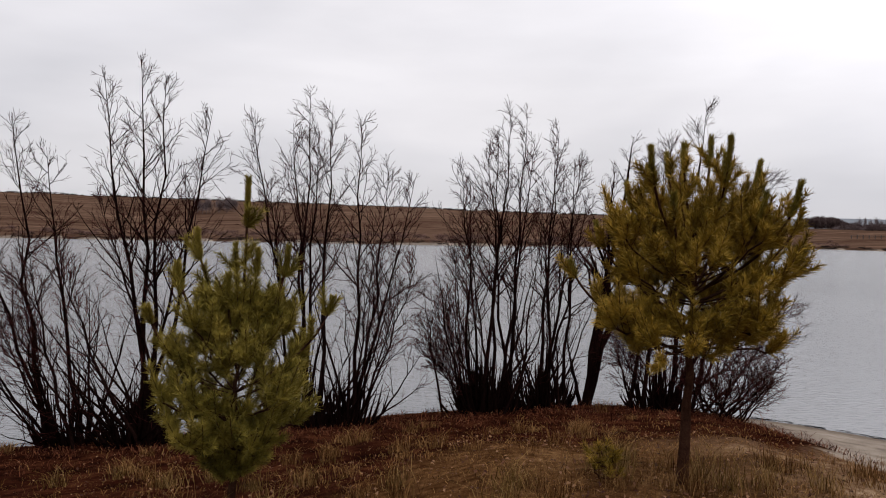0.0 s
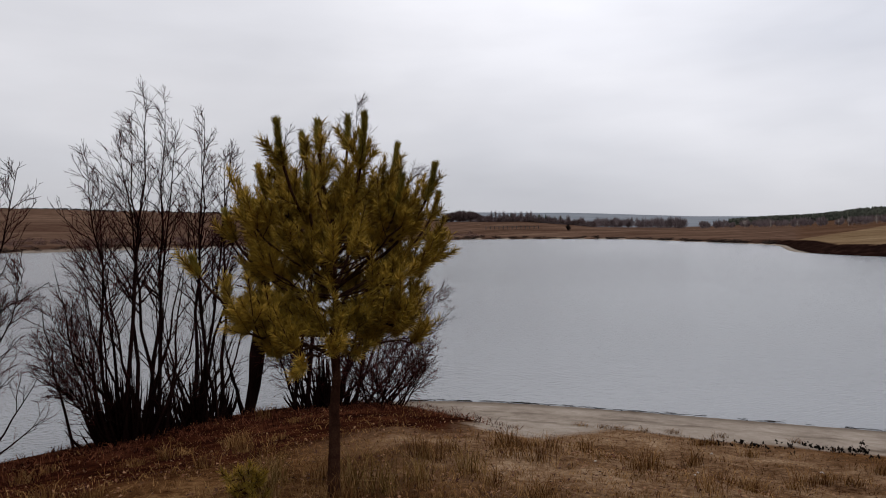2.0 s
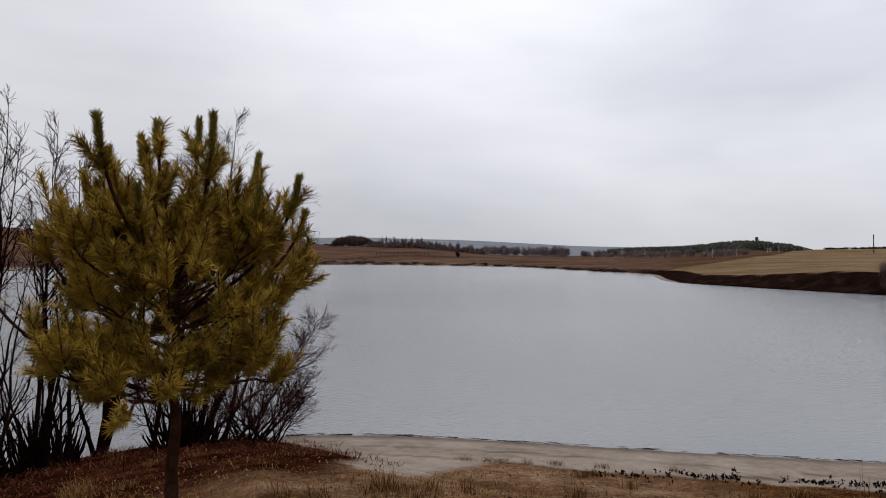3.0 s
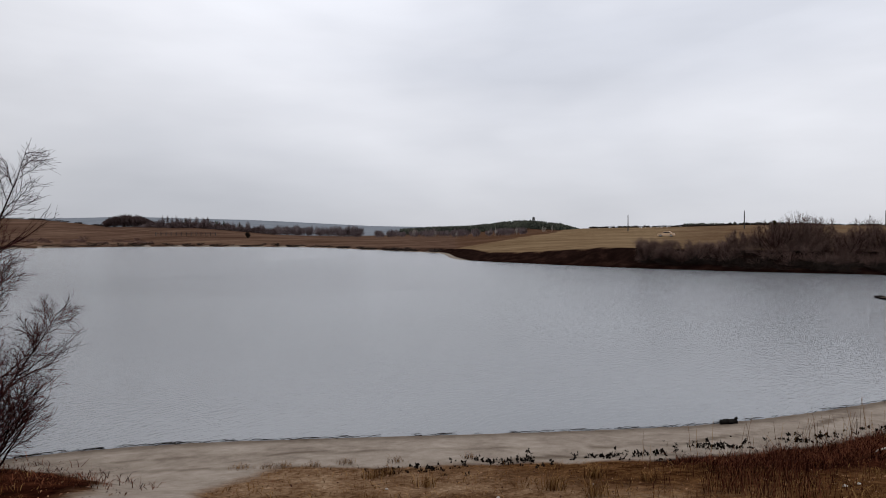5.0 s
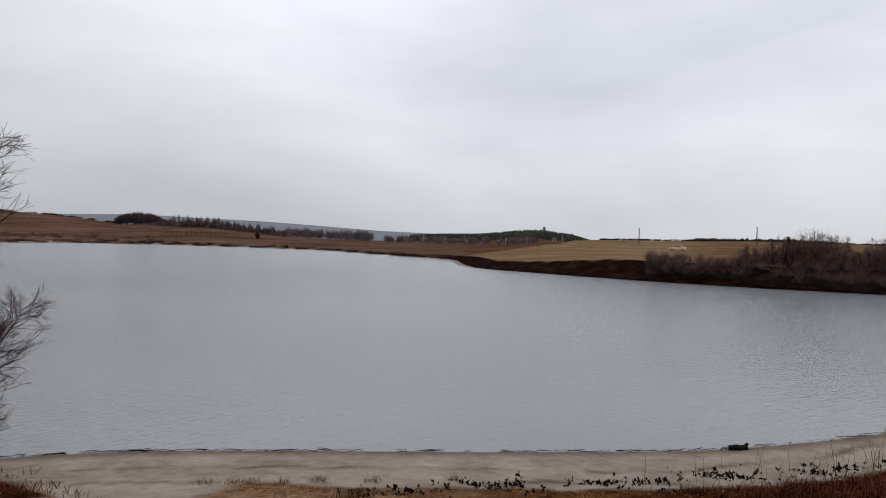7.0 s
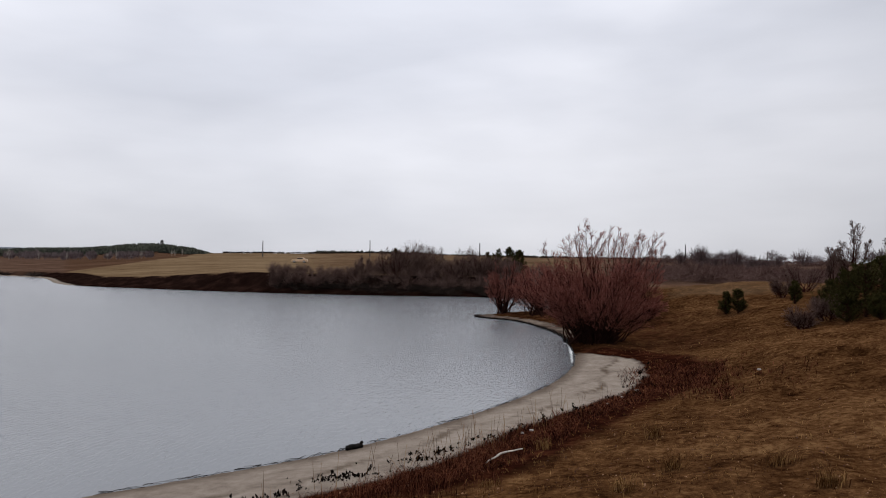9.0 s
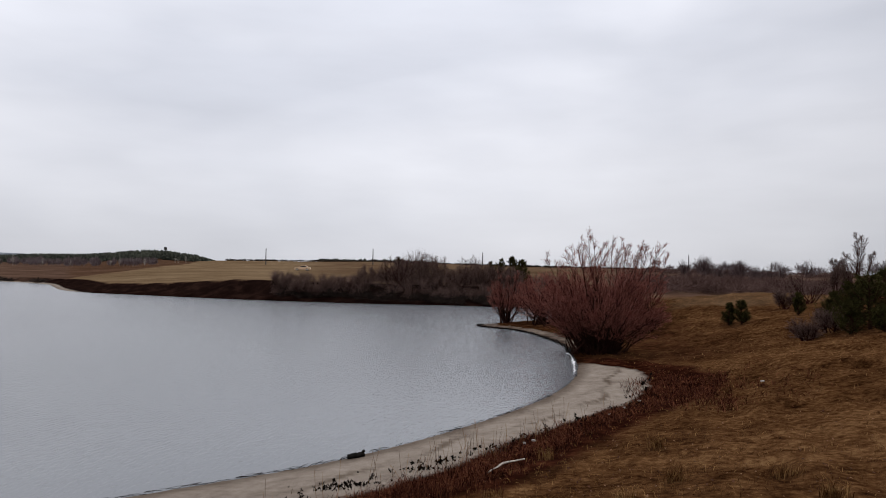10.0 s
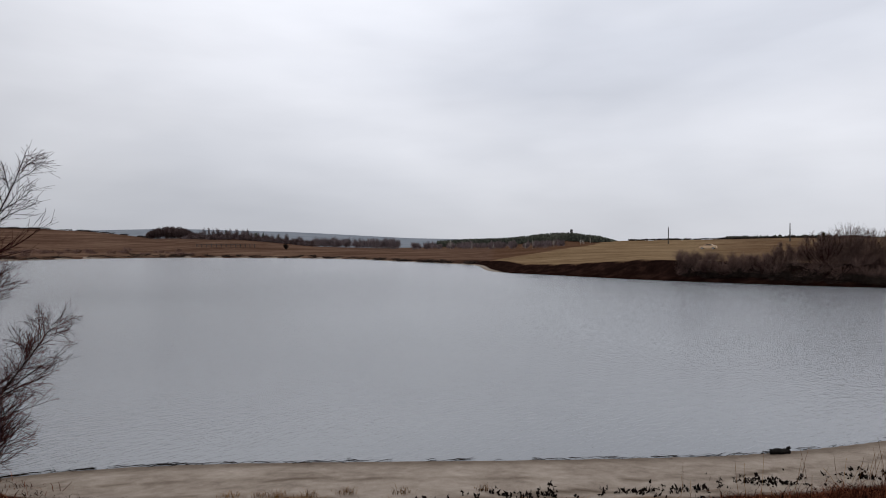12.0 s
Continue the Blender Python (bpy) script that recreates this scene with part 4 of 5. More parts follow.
def far_pine(turn, r, tall, wide, seed, label="dark green young pine among bare shrubs", name="pine_tree", clear=0.1):
    """A bushy pine seen from afar: a trunk and a ragged crown of needle tufts."""
    rng = np.random.RandomState(seed)
    x, y = EYE[0] - math.sin(radians(turn)) * r, EYE[1] + math.cos(radians(turn)) * r
    root = tagged(new(name), label, "pine tree", "pines on the grass slope" if r < 45 else "")
    root.location = (x, y, ground_z(x, y))
    P, R = stems(rng, [[0, 0, -0.1]], [[rng.uniform(-0.1, 0.1), rng.uniform(-0.1, 0.1), tall * 0.97]], [0.03 + tall * 0.018], 8, 0, 0.01)
    v, f = tubes(P, R, 6)
    mesh_object("trunk", v, f, M_PINE_BARK, root, True)
    n = int(42 * max(1.0, tall / 1.8))
    t = rng.uniform(clear, 0.98, n)
    a = rng.uniform(0, math.tau, n)
    at, _, _ = along(P, R, np.zeros(n, int), t)
    L = wide * (1.06 - t) ** 0.7 * rng.uniform(0.6, 1.1, n)
    s = np.linspace(0, 1, 5)[None, :, None]
    out = np.stack([np.cos(a), np.sin(a), np.full(n, 0.15)], -1)
    Q = at[:, None] + out[:, None] * L[:, None, None] * s + np.array([0, 0, 0.55]) * (L[:, None, None] * s ** 2)
    v, f = tubes(Q, np.tile(np.linspace(0.02, 0.008, 5), (n, 1)), 4)
    mesh_object("limbwork", v, f, M_PINE_BARK, root)
    S, SR = sprout(rng, Q, np.full(Q.shape[:2], 0.008), 7, 0.2, 1.0, (0.08 * wide + 0.06, 0.25), (20, 60), 0.35, 0.6, 0.006, 4)
    v, f = needle_brushes(rng, np.concatenate([S, Q[:, 1:]]), np.full((len(S) + n, 4), 0.01), 24, 0.07 + 0.03 * wide, 0.012 if r < 45 else 0.026)
    mesh_object("foliage", v, f, M_NEEDLE_DARK, root)


for turn, r, tall, wide, seed in [(-104.7, 33.5, 0.95, 0.36, 71), (-105.6, 33.0, 1.05, 0.40, 72), (-112.6, 27.5, 1.5, 0.8, 73), (-113.6, 26.5, 1.75, 1.0, 74), (-115.8, 26.5, 2.0, 1.0, 75),
                                  (-117.6, 26, 2.3, 1.1, 76), (-114.4, 24.5, 0.7, 0.5, 77), (-109.4, 33, 0.9, 0.35, 78), (-112.4, 25.5, 1.0, 0.6, 79), (-119.5, 25, 2.1, 1.1, 80), (-113.0, 28.5, 1.7, 0.9, 86), (-114.7, 27.5, 1.8, 0.9, 87), (-111.6, 29, 1.2, 0.7, 88)]:
    far_pine(turn, r, tall, wide, seed)
for turn, r, tall, wide, seed in [(-87.4, 67, 2.6, 1.0, 81), (-88.4, 68, 2.8, 1.2, 82), (-89.2, 67.5, 2.5, 1.1, 83), (-86.6, 68, 2.3, 0.8, 84), (-79.0, 67, 2.5, 0.9, 85)]:
    far_pine(turn, r, tall, wide, seed, "dark pine standing behind the far bank shrubs")


def place(turn, r):
    return EYE[0] - math.sin(radians(turn)) * r, EYE[1] + math.cos(radians(turn)) * r


for turn, r, tall, wide, seed, label in [(-113.3, 44, 3.4, 1.0, 91, "tall bare tree behind dark pines"), (-115.4, 46, 2.5, 0.8, 92, "thin bare tree behind dark pines"), (-116.8, 44, 2.8, 0.9, 93, "bare tree behind dark pines"),
                                         (-111.9, 44, 2.0, 0.8, 94, "slim bare tree behind dark pines")]:
    x, y = place(turn, r)
    g = ground_z(x, y)
    bare_shrub("bare_tree", label, (x, y), [(x, y, g + tall), (x + 0.3, y - wide * 0.4, g + tall * 0.95)], seed, fill=3, reach=wide, rise=(tall * 0.5, tall * 0.8), thick=0.045, twig=0.006, dense=(18, 8, 4), mats=(M_TWIG, M_TWIG_GREY), spread_base=0.15, category="tree", low=0.3, fine_length=0.9)
for turn, r, tall, wide, seed in [(-110.3, 38, 1.6, 1.0, 101), (-111.2, 27, 0.7, 0.5, 102), (-109.6, 26, 0.6, 0.4, 103), (-108.6, 36, 0.9, 0.4, 104)]:
    x, y = place(turn, r)
    bare_shrub("bare_shrub", "small leafless shrub in the dry grass", (x, y), [], seed, fill=14, reach=wide, rise=(tall * 0.5, tall), thick=0.03, twig=0.006, dense=(8, 4, 2), mats=(M_TWIG, M_TWIG_GREY), category="shrub")


# ---- far thickets and woods ----
def far_wood(name, label, spots, mat, seed, sticks=60, stick=0.12, low=0.5):
    """Many bare trees far off in one object: for each spot (turn, range, height, width) a trunk and a rounded haze of twigs; low: how near the ground the crown sits."""
    rng = np.random.RandomState(seed)
    at = np.array([place(t, r) for t, r, _, _ in spots])
    gz = height(at[:, 0], at[:, 1])
    B, T, RR = [], [], []
    for (turn, r, tall, wide), (x, y), z in zip(spots, at, gz):
        B.append([[x, y, z - 0.3]])
        T.append([[x + rng.normal() * 0.1, y, z + tall * 0.9]])
        RR.append([stick * 1.8])
        v = unit(rng.normal(size=(sticks, 3)) + np.array([0, 0, 0.25]))
        core = np.array([x, y, z + tall * (1 - low)])
        half = np.array([wide, wide, tall * low])
        e = core + v * half * rng.uniform(0.65, 1.0, (sticks, 1))
        b = core + v * half * rng.uniform(0.1, 0.5, (sticks, 1)) - np.array([0, 0, 0.16 * tall])
        e[:, 2], b[:, 2] = np.maximum(e[:, 2], z + 0.04 * tall), np.maximum(b[:, 2], z - 0.1)
        B.append(b)
        T.append(e)
        RR.append(np.full(sticks, stick))
    B, T, RR = np.concatenate(B), np.concatenate(T), np.concatenate(RR)
    s = np.linspace(0, 1, 2)[None, :, None]
    P = B[:, None] + (T - B)[:, None] * s
    v, f = tubes(P, RR[:, None] * np.array([1.0, 0.35])[None], 3)
    return tagged(mesh_object(name, v, f, mat), label, "woodland", kind="stuff")


def spread(rng, n, t0, t1, r0, r1, h0, h1, w):
    return [(rng.uniform(t0, t1), rng.uniform(r0, r1), rng.uniform(h0, h1), w * rng.uniform(0.7, 1.3)) for _ in range(n)]


rw = np.random.RandomState(5)


def far_edge(n, seed):
    """Turns and ranges of random places on the lake's far edge."""
    dx, dy = LAKE[:, 0] - EYE[0], LAKE[:, 1] - EYE[1]
    r, t = np.hypot(dx, dy), np.degrees(np.arctan2(-dx, dy))
    ok = (r > 90) & (t > -53) & (t < 36)
    i = np.argsort(t[ok])
    pick = np.random.RandomState(seed).uniform(-52.5, 35, n)
    return list(zip(pick, np.interp(pick, t[ok][i], r[ok][i])))


def along_shore(rng, n, t0, t1, r0, r1, h0, h1, w):
    """Spots on the near edge of the far bank, r0 to r1 behind the water."""
    return [(t, np.interp(t, [-92.8, -91.5, -85.2, -77.6, -68.2, -59.8], [52, 57, 59.7, 60.4, 64.6, 73.5]) + dr, h, k) for t, dr, h, k in spread(rng, n, t0, t1, r0, r1, h0, h1, w)]


far_wood("far_thicket", "round dark bare thicket at the edge of far fields", [(t, 345 + rw.uniform(-5, 5), 6.4 * max(0.12, 1 - abs((t + 28.3) / 1.75) ** 2.6) ** 0.5 * rw.uniform(0.85, 1.0), 2.0) for t in rw.uniform(-29.9, -26.7, 80)], M_THICKET_DARK, 6, 120, 0.09, 0.52)
far_wood("far_wood", "grey row of bare trees beyond the lake", spread(rw, 560, -39.2, -29.5, 326, 354, 1.4, 3.7, 1.5), M_THICKET_DARK, 7, 44, 0.05, 0.56)
far_wood("far_understorey", "low grey scrub under the far trees", spread(rw, 200, -39.4, -29.3, 328, 345, 1.0, 2.2, 3.0), M_THICKET, 26, 50, 0.06, 0.58)
far_wood("far_tall_trees", "scattered taller bare trees above the far wood", spread(rw, 34, -38.5, -30, 340, 356, 4.2, 6.4, 1.3), M_THICKET, 8, 90, 0.045, 0.42)
pine_spots = spread(rw, 6, -38.5, -30.5, 335, 352, 3.6, 5.0, 0.9)
far_wood("far_wood", "grey bare trees under the distant hills", spread(rw, 130, -46.3, -38.8, 420, 470, 4.5, 8.0, 2.6), M_THICKET, 9, 60, 0.10, 0.5)
far_wood("far_birches", "pale bare birches in front of the pine hill", spread(rw, 120, -60, -47.5, 420, 560, 3.5, 6.5, 2.6), M_THICKET, 10, 60, 0.12)
far_wood("pale_birches", "few pale tall birches before the pine hill", spread(rw, 9, -63, -49, 380, 450, 4, 6.5, 1.2), M_WOOD_PALE, 16, 24, 0.035)
far_wood("field_thicket", "brown bare thicket beyond the grass slope", spread(rw, 230, -113, -97.5, 60, 110, 0.9, 2.0, 2.1), M_TWIG_HAZY, 11, 110, 0.014, 0.55)
far_wood("bank_thicket", "brown leafless scrub along the far earth bank", along_shore(rw, 190, -93, -77, 1.6, 6.5, 0.7, 1.8, 1.0) + along_shore(rw, 70, -77, -69, 1.6, 5.0, 0.5, 1.3, 0.8), M_TWIG_GREY, 17, 90, 0.010, 0.55)
far_wood("bank_crowns", "rounded bare crowns of the far bank shrubs", [(-80.5, 65.5, 3.6, 2.1), (-81.9, 65.5, 3.2, 1.6), (-85.2, 66, 3.0, 1.3), (-79.3, 65.5, 2.8, 1.2), (-84.0, 65, 2.1, 1.2), (-77.6, 65, 1.8, 1.2), (-86.6, 65, 2.3, 1.3), (-88.2, 64.5, 2.2, 1.3)], M_TWIG_HAZY, 27, 420, 0.008, 0.5)
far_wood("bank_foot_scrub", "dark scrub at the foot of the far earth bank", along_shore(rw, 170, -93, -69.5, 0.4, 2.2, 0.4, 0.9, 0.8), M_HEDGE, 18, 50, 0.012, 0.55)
far_wood("field_trees", "grey bare trees above the brown thicket", spread(rw, 15, -112, -101.5, 95, 130, 2.8, 4.6, 1.7), M_THICKET_DARK, 12, 120, 0.026, 0.42)
far_wood("skyline_trees", "low line of far bare trees on the skyline", spread(rw, 60, -125, -100, 230, 330, 3, 6, 3.0), M_THICKET, 13, 70, 0.07)
far_wood("field_understorey", "low brown scrub under the far field trees", spread(rw, 110, -114, -99, 215, 290, 0.9, 1.8, 3.0), M_TWIG_HAZY, 28, 60, 0.05, 0.58)
far_wood("skyline_hedge", "thin dark hedge along the meadow skyline", [(t, np.interp(t, [-100, -90, -85, -80, -75, -66], [300, 300, 330, 335, 352, 355]) + dr, h, w) for t, dr, h, w in spread(rw, 360, -100, -65.2, -4, 4, 0.6, 1.2, 1.8)], M_HEDGE, 19, 24, 0.10, 0.6)
far_wood("field_shrubs", "brown leafless scrub along the far field shore", [(t, r + dr, h, w) for (t, r), (_, dr, h, w) in zip(far_edge(300, 22), spread(rw, 300, 0, 1, 2.0, 30.0, 0.6, 1.9, 2.2)) if t > -30], M_TWIG_HAZY, 14, 60, 0.035, 0.6)
far_wood("crest_hedge", "thin dark hedge on the far field crest", [(t, r + np.interp(t, TURN, BACK) + dr, h, w) for (t, r), (_, dr, h, w) in zip(far_edge(420, 23), spread(rw, 420, 0, 1, -6, 6, 0.7, 1.3, 2.4)) if t > -27], M_HEDGE, 29, 24, 0.10, 0.6)
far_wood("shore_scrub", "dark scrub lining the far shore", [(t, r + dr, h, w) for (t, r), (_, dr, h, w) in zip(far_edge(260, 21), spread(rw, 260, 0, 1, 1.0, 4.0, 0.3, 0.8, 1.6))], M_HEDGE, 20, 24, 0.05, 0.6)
far_wood("field_copse", "bare copse on the far field crest", spread(rw, 14, 17.2, 20.8, 330, 350, 6, 9, 2.6), M_THICKET, 15, 160, 0.06)


def pine_forest(name, label, spots, seed):
    """Far pines in one object: ragged stacked cones."""
    rng = np.random.RandomState(seed)
    vs, fs, n = [], [], 0
    sides = 7
    a = np.arange(sides) * math.tau / sides
    for turn, r, tall, wide in spots:
        x, y = place(turn, r)
        z = ground_z(x, y)
        for k in range(4):
            lo, hi, w = 0.12 + 0.2 * k, 0.5 + 0.18 * k, wide * (1.0 - 0.19 * k)
            rad = w * rng.uniform(0.65, 1.2, sides)
            ring = np.stack([x + np.cos(a) * rad, y + np.sin(a) * rad, z + tall * (lo + rng.uniform(-0.05, 0.05, sides))], -1)
            vs.append(np.concatenate([ring, [[x + rng.normal() * 0.2, y, z + tall * min(hi, 1.04)]]]))
            fs.append(np.stack([np.arange(sides), (np.arange(sides) + 1) % sides, np.full(sides, sides)], -1) + n)
            n += sides + 1
    return tagged(mesh_object(name, np.concatenate(vs), np.concatenate(fs), M_FOREST), label, "forest", kind="stuff")


def hill_pines(rng, n):
    out = []
    for _ in range(n):
        t = rng.uniform(-64.4, -49.5)
        out.append((t, rng.uniform(700, 900), rng.uniform(4.5, 7.5) * min(1.0, 0.35 + (t + 64.6) / 2.5), rng.uniform(1.6, 3.0)))
    return out


pine_forest("pine_forest", "dark pine forest on the hill beyond the lake", hill_pines(np.random.RandomState(21), 2400), 22)
pine_forest("far_firs", "single dark firs among the far bare trees", pine_spots, 25)
pine_forest("pine_row", "dark row of far pines along the meadow skyline", spread(np.random.RandomState(23), 260, -82, -72.5, 410, 440, 2.2, 3.1, 2.0), 24)


# ---- grass, weeds and litter near the camera ----
def scatter(rng, n, r0, r1, t0=-128, t1=95):
    """Random places round the walk, thinning outward."""
    r = r0 * (r1 / r0) ** rng.uniform(0, 1, n)
    a = np.radians(rng.uniform(t0, t1, n))
    return EYE[0] - np.sin(a) * r, EYE[1] + np.cos(a) * r, r


def height_many(x, y):
    d = shore_distance(x, y)
    return height(x, y, d), d


def blades(rng, x, y, z, tall, wide, lean):
    """Bent blades, two faces each."""
    n = len(x)
    a = rng.uniform(0, math.tau, n)
    s = np.stack([np.cos(a), np.sin(a), np.zeros(n)], -1) * (wide * 0.5)[:, None]
    b = rng.uniform(0, math.tau, n)
    k = (lean * rng.uniform(0.2, 1.3, n))[:, None]
    out = np.stack([np.cos(b), np.sin(b), np.zeros(n)], -1) * k
    p0 = np.stack([x, y, z - 0.01], -1)
    up = np.array([0, 0, 1.0])
    p1 = p0 + (up * 0.6 + out * 0.3) * tall[:, None]
    p2 = p0 + (up * (1.0 - 0.25 * k) + out) * tall[:, None]
    v = np.stack([p0 - s, p0 + s, p1 + s * 0.7, p1 - s * 0.7, p2 + s * 0.12, p2 - s * 0.12], 1).reshape(-1, 3)
    i = (np.arange(n) * 6)[:, None]
    return v, np.concatenate([i + np.array([0, 1, 2, 3]), i + np.array([3, 2, 4, 5])])


def build_grass():
    rng = np.random.RandomState(61)
    x, y, r = scatter(rng, 112000, 1.6, 28)
    z, d = height_many(x, y)
    lush = waves(x, y, 0.9, 31) * 0.5 + waves(x, y, 0.35, 32) * 0.5
    keep = ((d > sand_reach(x) + 0.05) | (x < sand_start(d) - 0.3)) & (lush + rng.normal(size=len(x)) * 0.5 > -0.45 + 1.1 * step(7.0, 5.5, x) * step(5.0, 3.0, d))
    x, y, z, r, lush = (q[keep] for q in (x, y, z, r, lush))
    tall = (0.045 + 0.04 * np.clip(lush, -0.5, 1.5)) * rng.uniform(0.5, 1.5, len(x)) 
    v, f = blades(rng, x, y, z, tall, 0.003 + 0.0005 * r, np.full(len(x), 1.5))
    tagged(mesh_object("grass", v, f, M_GRASS), "short dry straw-brown autumn grass on the bank", "grass", kind="stuff")


def build_weeds():
    """Dark red-brown dead weeds: along the sand's edge, under the willows, and in a patch by the beach's end."""
    rng = np.random.RandomState(62)
    spots = (scatter(rng, 280000, 4.5, 27), scatter(rng, 170000, 7.5, 20, -104, -55))
    x, y, r = (np.concatenate(q) for q in zip(*spots))
    z, d = height_many(x, y)
    gap = d - sand_reach(x)
    edge = np.exp(-((gap - 0.6) / 0.42) ** 2) * step(10.6, 12.0, x) * step(26, 22, x)
    under = np.exp(-((d - 1.6) / 1.7) ** 2) * step(7.2, 6.0, x) * 0.9
    patch = np.exp(-(((x - 20.2) / 3.4) ** 2 + ((y + 1.9) / 1.5) ** 2)) * 0.9
    want = np.maximum(np.maximum(edge, under), patch)
    clump = 0.6 + 0.5 * waves(x, y, 0.7, 41)
    keep = (rng.uniform(size=len(x)) < np.where(want > 0.16, want, 0.0) * np.clip(clump, 0.1, 1)) & (d > 0.25)
    x, y, z, r, clump, u = (q[keep] for q in (x, y, z, r, clump, under))
    tall = (0.05 + 0.09 * np.clip(clump, 0, 1.4)) * rng.uniform(0.3, 1.5, len(x)) * (1 - 0.3 * (u > 0.3))
    v, f = blades(rng, x, y, z, tall, 0.004 + 0.0006 * r, np.full(len(x), 1.7))
    tagged(mesh_object("weeds", v, f, M_WEED), "dead red-brown weeds along the edge of the sand", "weeds", kind="stuff")


def build_tufts():
    """Taller straw tufts between the pines and on the slope."""
    rng = np.random.RandomState(63)
    cx, cy, r = scatter(rng, 240, 2.2, 13)
    cz, cd = height_many(cx, cy)
    ok = cd > sand_reach(cx) + 0.6
    cx, cy, r = cx[ok], cy[ok], r[ok]
    own = np.array([(2.2, 5.05), (2.9, 4.85), (2.78, 5.0), (-0.75, 4.7), (-0.55, 4.6), (-0.05, 4.65), (1.4, 4.3), (-1.07, 6.6), (-0.55, 6.1), (-0.17, 6.3), (-1.4, 6.4), (-2.2, 7.1), (-2.7, 6.9), (3.2, 5.0), (3.7, 5.2), (0.7, 5.4), (1.5, 4.9), (2.4, 5.6), (2.17, 5.35), (7.9, 9.3), (8.15, 9.05), (8.3, 8.9), (8.5, 8.6), (8.9, 8.4), (9.3, 7.9), (10.0, 7.2)])
    cx, cy, r = np.append(own[:, 0], cx), np.append(own[:, 1], cy), np.append(np.full(len(own), 4.0), r)
    n = 70
    size = rng.uniform(0.08, 0.24, len(cx))
    size[:7] = 0.33
    size[7:19] = 0.22
    size[19:len(own)] = 0.09
    for pick, mat, name, label in ((np.arange(len(cx)) < 19, M_STRAW, "straw_tufts", "tall tufts of pale straw grass round the pines"), (np.arange(len(cx)) >= 19, M_GRASS, "grass_tufts", "taller tufts of dry brown grass on the bank")):
        a, b, k = np.repeat(cx[pick], n), np.repeat(cy[pick], n), np.repeat(size[pick], n)
        x, y = a + rng.normal(size=len(a)) * 0.06, b + rng.normal(size=len(a)) * 0.06
        z, _ = height_many(x, y)
        v, f = blades(rng, x, y, z, k * rng.uniform(0.5, 1.2, len(x)), 0.0022 + 0.0007 * np.repeat(r[pick], n), np.full(len(x), 0.8))
        tagged(mesh_object(name, v, f, mat), label, "grass", kind="stuff")


def build_stalks():
    """Thin upright dead stalks at the sand's edge."""
    rng = np.random.RandomState(64)
    x = np.concatenate([rng.uniform(12.8, 16.2, 80), rng.uniform(11, 19, 50), rng.uniform(1.0, 3.4, 14)])
    y = np.concatenate([np.interp(x[:130], [10, 12.8, 15, 18.2, 21], [5.4, 4.1, 2.5, 0.9, 0.2]) + rng.normal(size=130) * 0.35, rng.uniform(3.2, 5.2, 14)])
    z, d = height_many(x, y)
    n = len(x)
    tall = rng.uniform(0.15, 0.6, n) ** 1.3
    tall[130:] *= 0.6
    tip = np.stack([x + rng.normal(size=n) * 0.06, y + rng.normal(size=n) * 0.06, z + tall], -1)
    P = np.stack([np.stack([x, y, z - 0.02], -1), (np.stack([x, y, z], -1) + tip) / 2 + rng.normal(size=(n, 3)) * 0.01, tip], 1)
    v, f = tubes(P, np.tile([0.0028, 0.0024, 0.0016], (n, 1)), 3)
    tagged(mesh_object("dry_stalks", v, f, M_GRASS), "thin upright dead grass stalks beside the sand", "grass", kind="stuff")


def build_standing_grass():
    """A stand of thin red-brown dead grass above the beach."""
    rng = np.random.RandomState(68)
    n = 2600
    t = rng.uniform(0, 1, n)
    x = np.interp(t, [0, 0.35, 0.7, 1], [8.2, 9.6, 11.2, 13.2]) + rng.normal(size=n) * 0.45
    y = np.interp(t, [0, 0.35, 0.7, 1], [3.2, 3.6, 3.7, 3.2]) + rng.normal(size=n) * 0.38
    z, d = height_many(x, y)
    keep = (d > sand_reach(x) + 0.1) & (waves(x, y, 1.1, 44) > -0.5)
    x, y, z = x[keep], y[keep], z[keep]
    tall = rng.uniform(0.10, 0.34, len(x)) * (0.75 + 0.25 * waves(x, y, 1.3, 45))
    v, f = blades(rng, x, y, z, tall, np.full(len(x), 0.006), np.full(len(x), 0.45))
    tagged(mesh_object("standing_grass", v, f, M_WEED), "thin red-brown dead grass standing above the beach", "grass", kind="stuff")


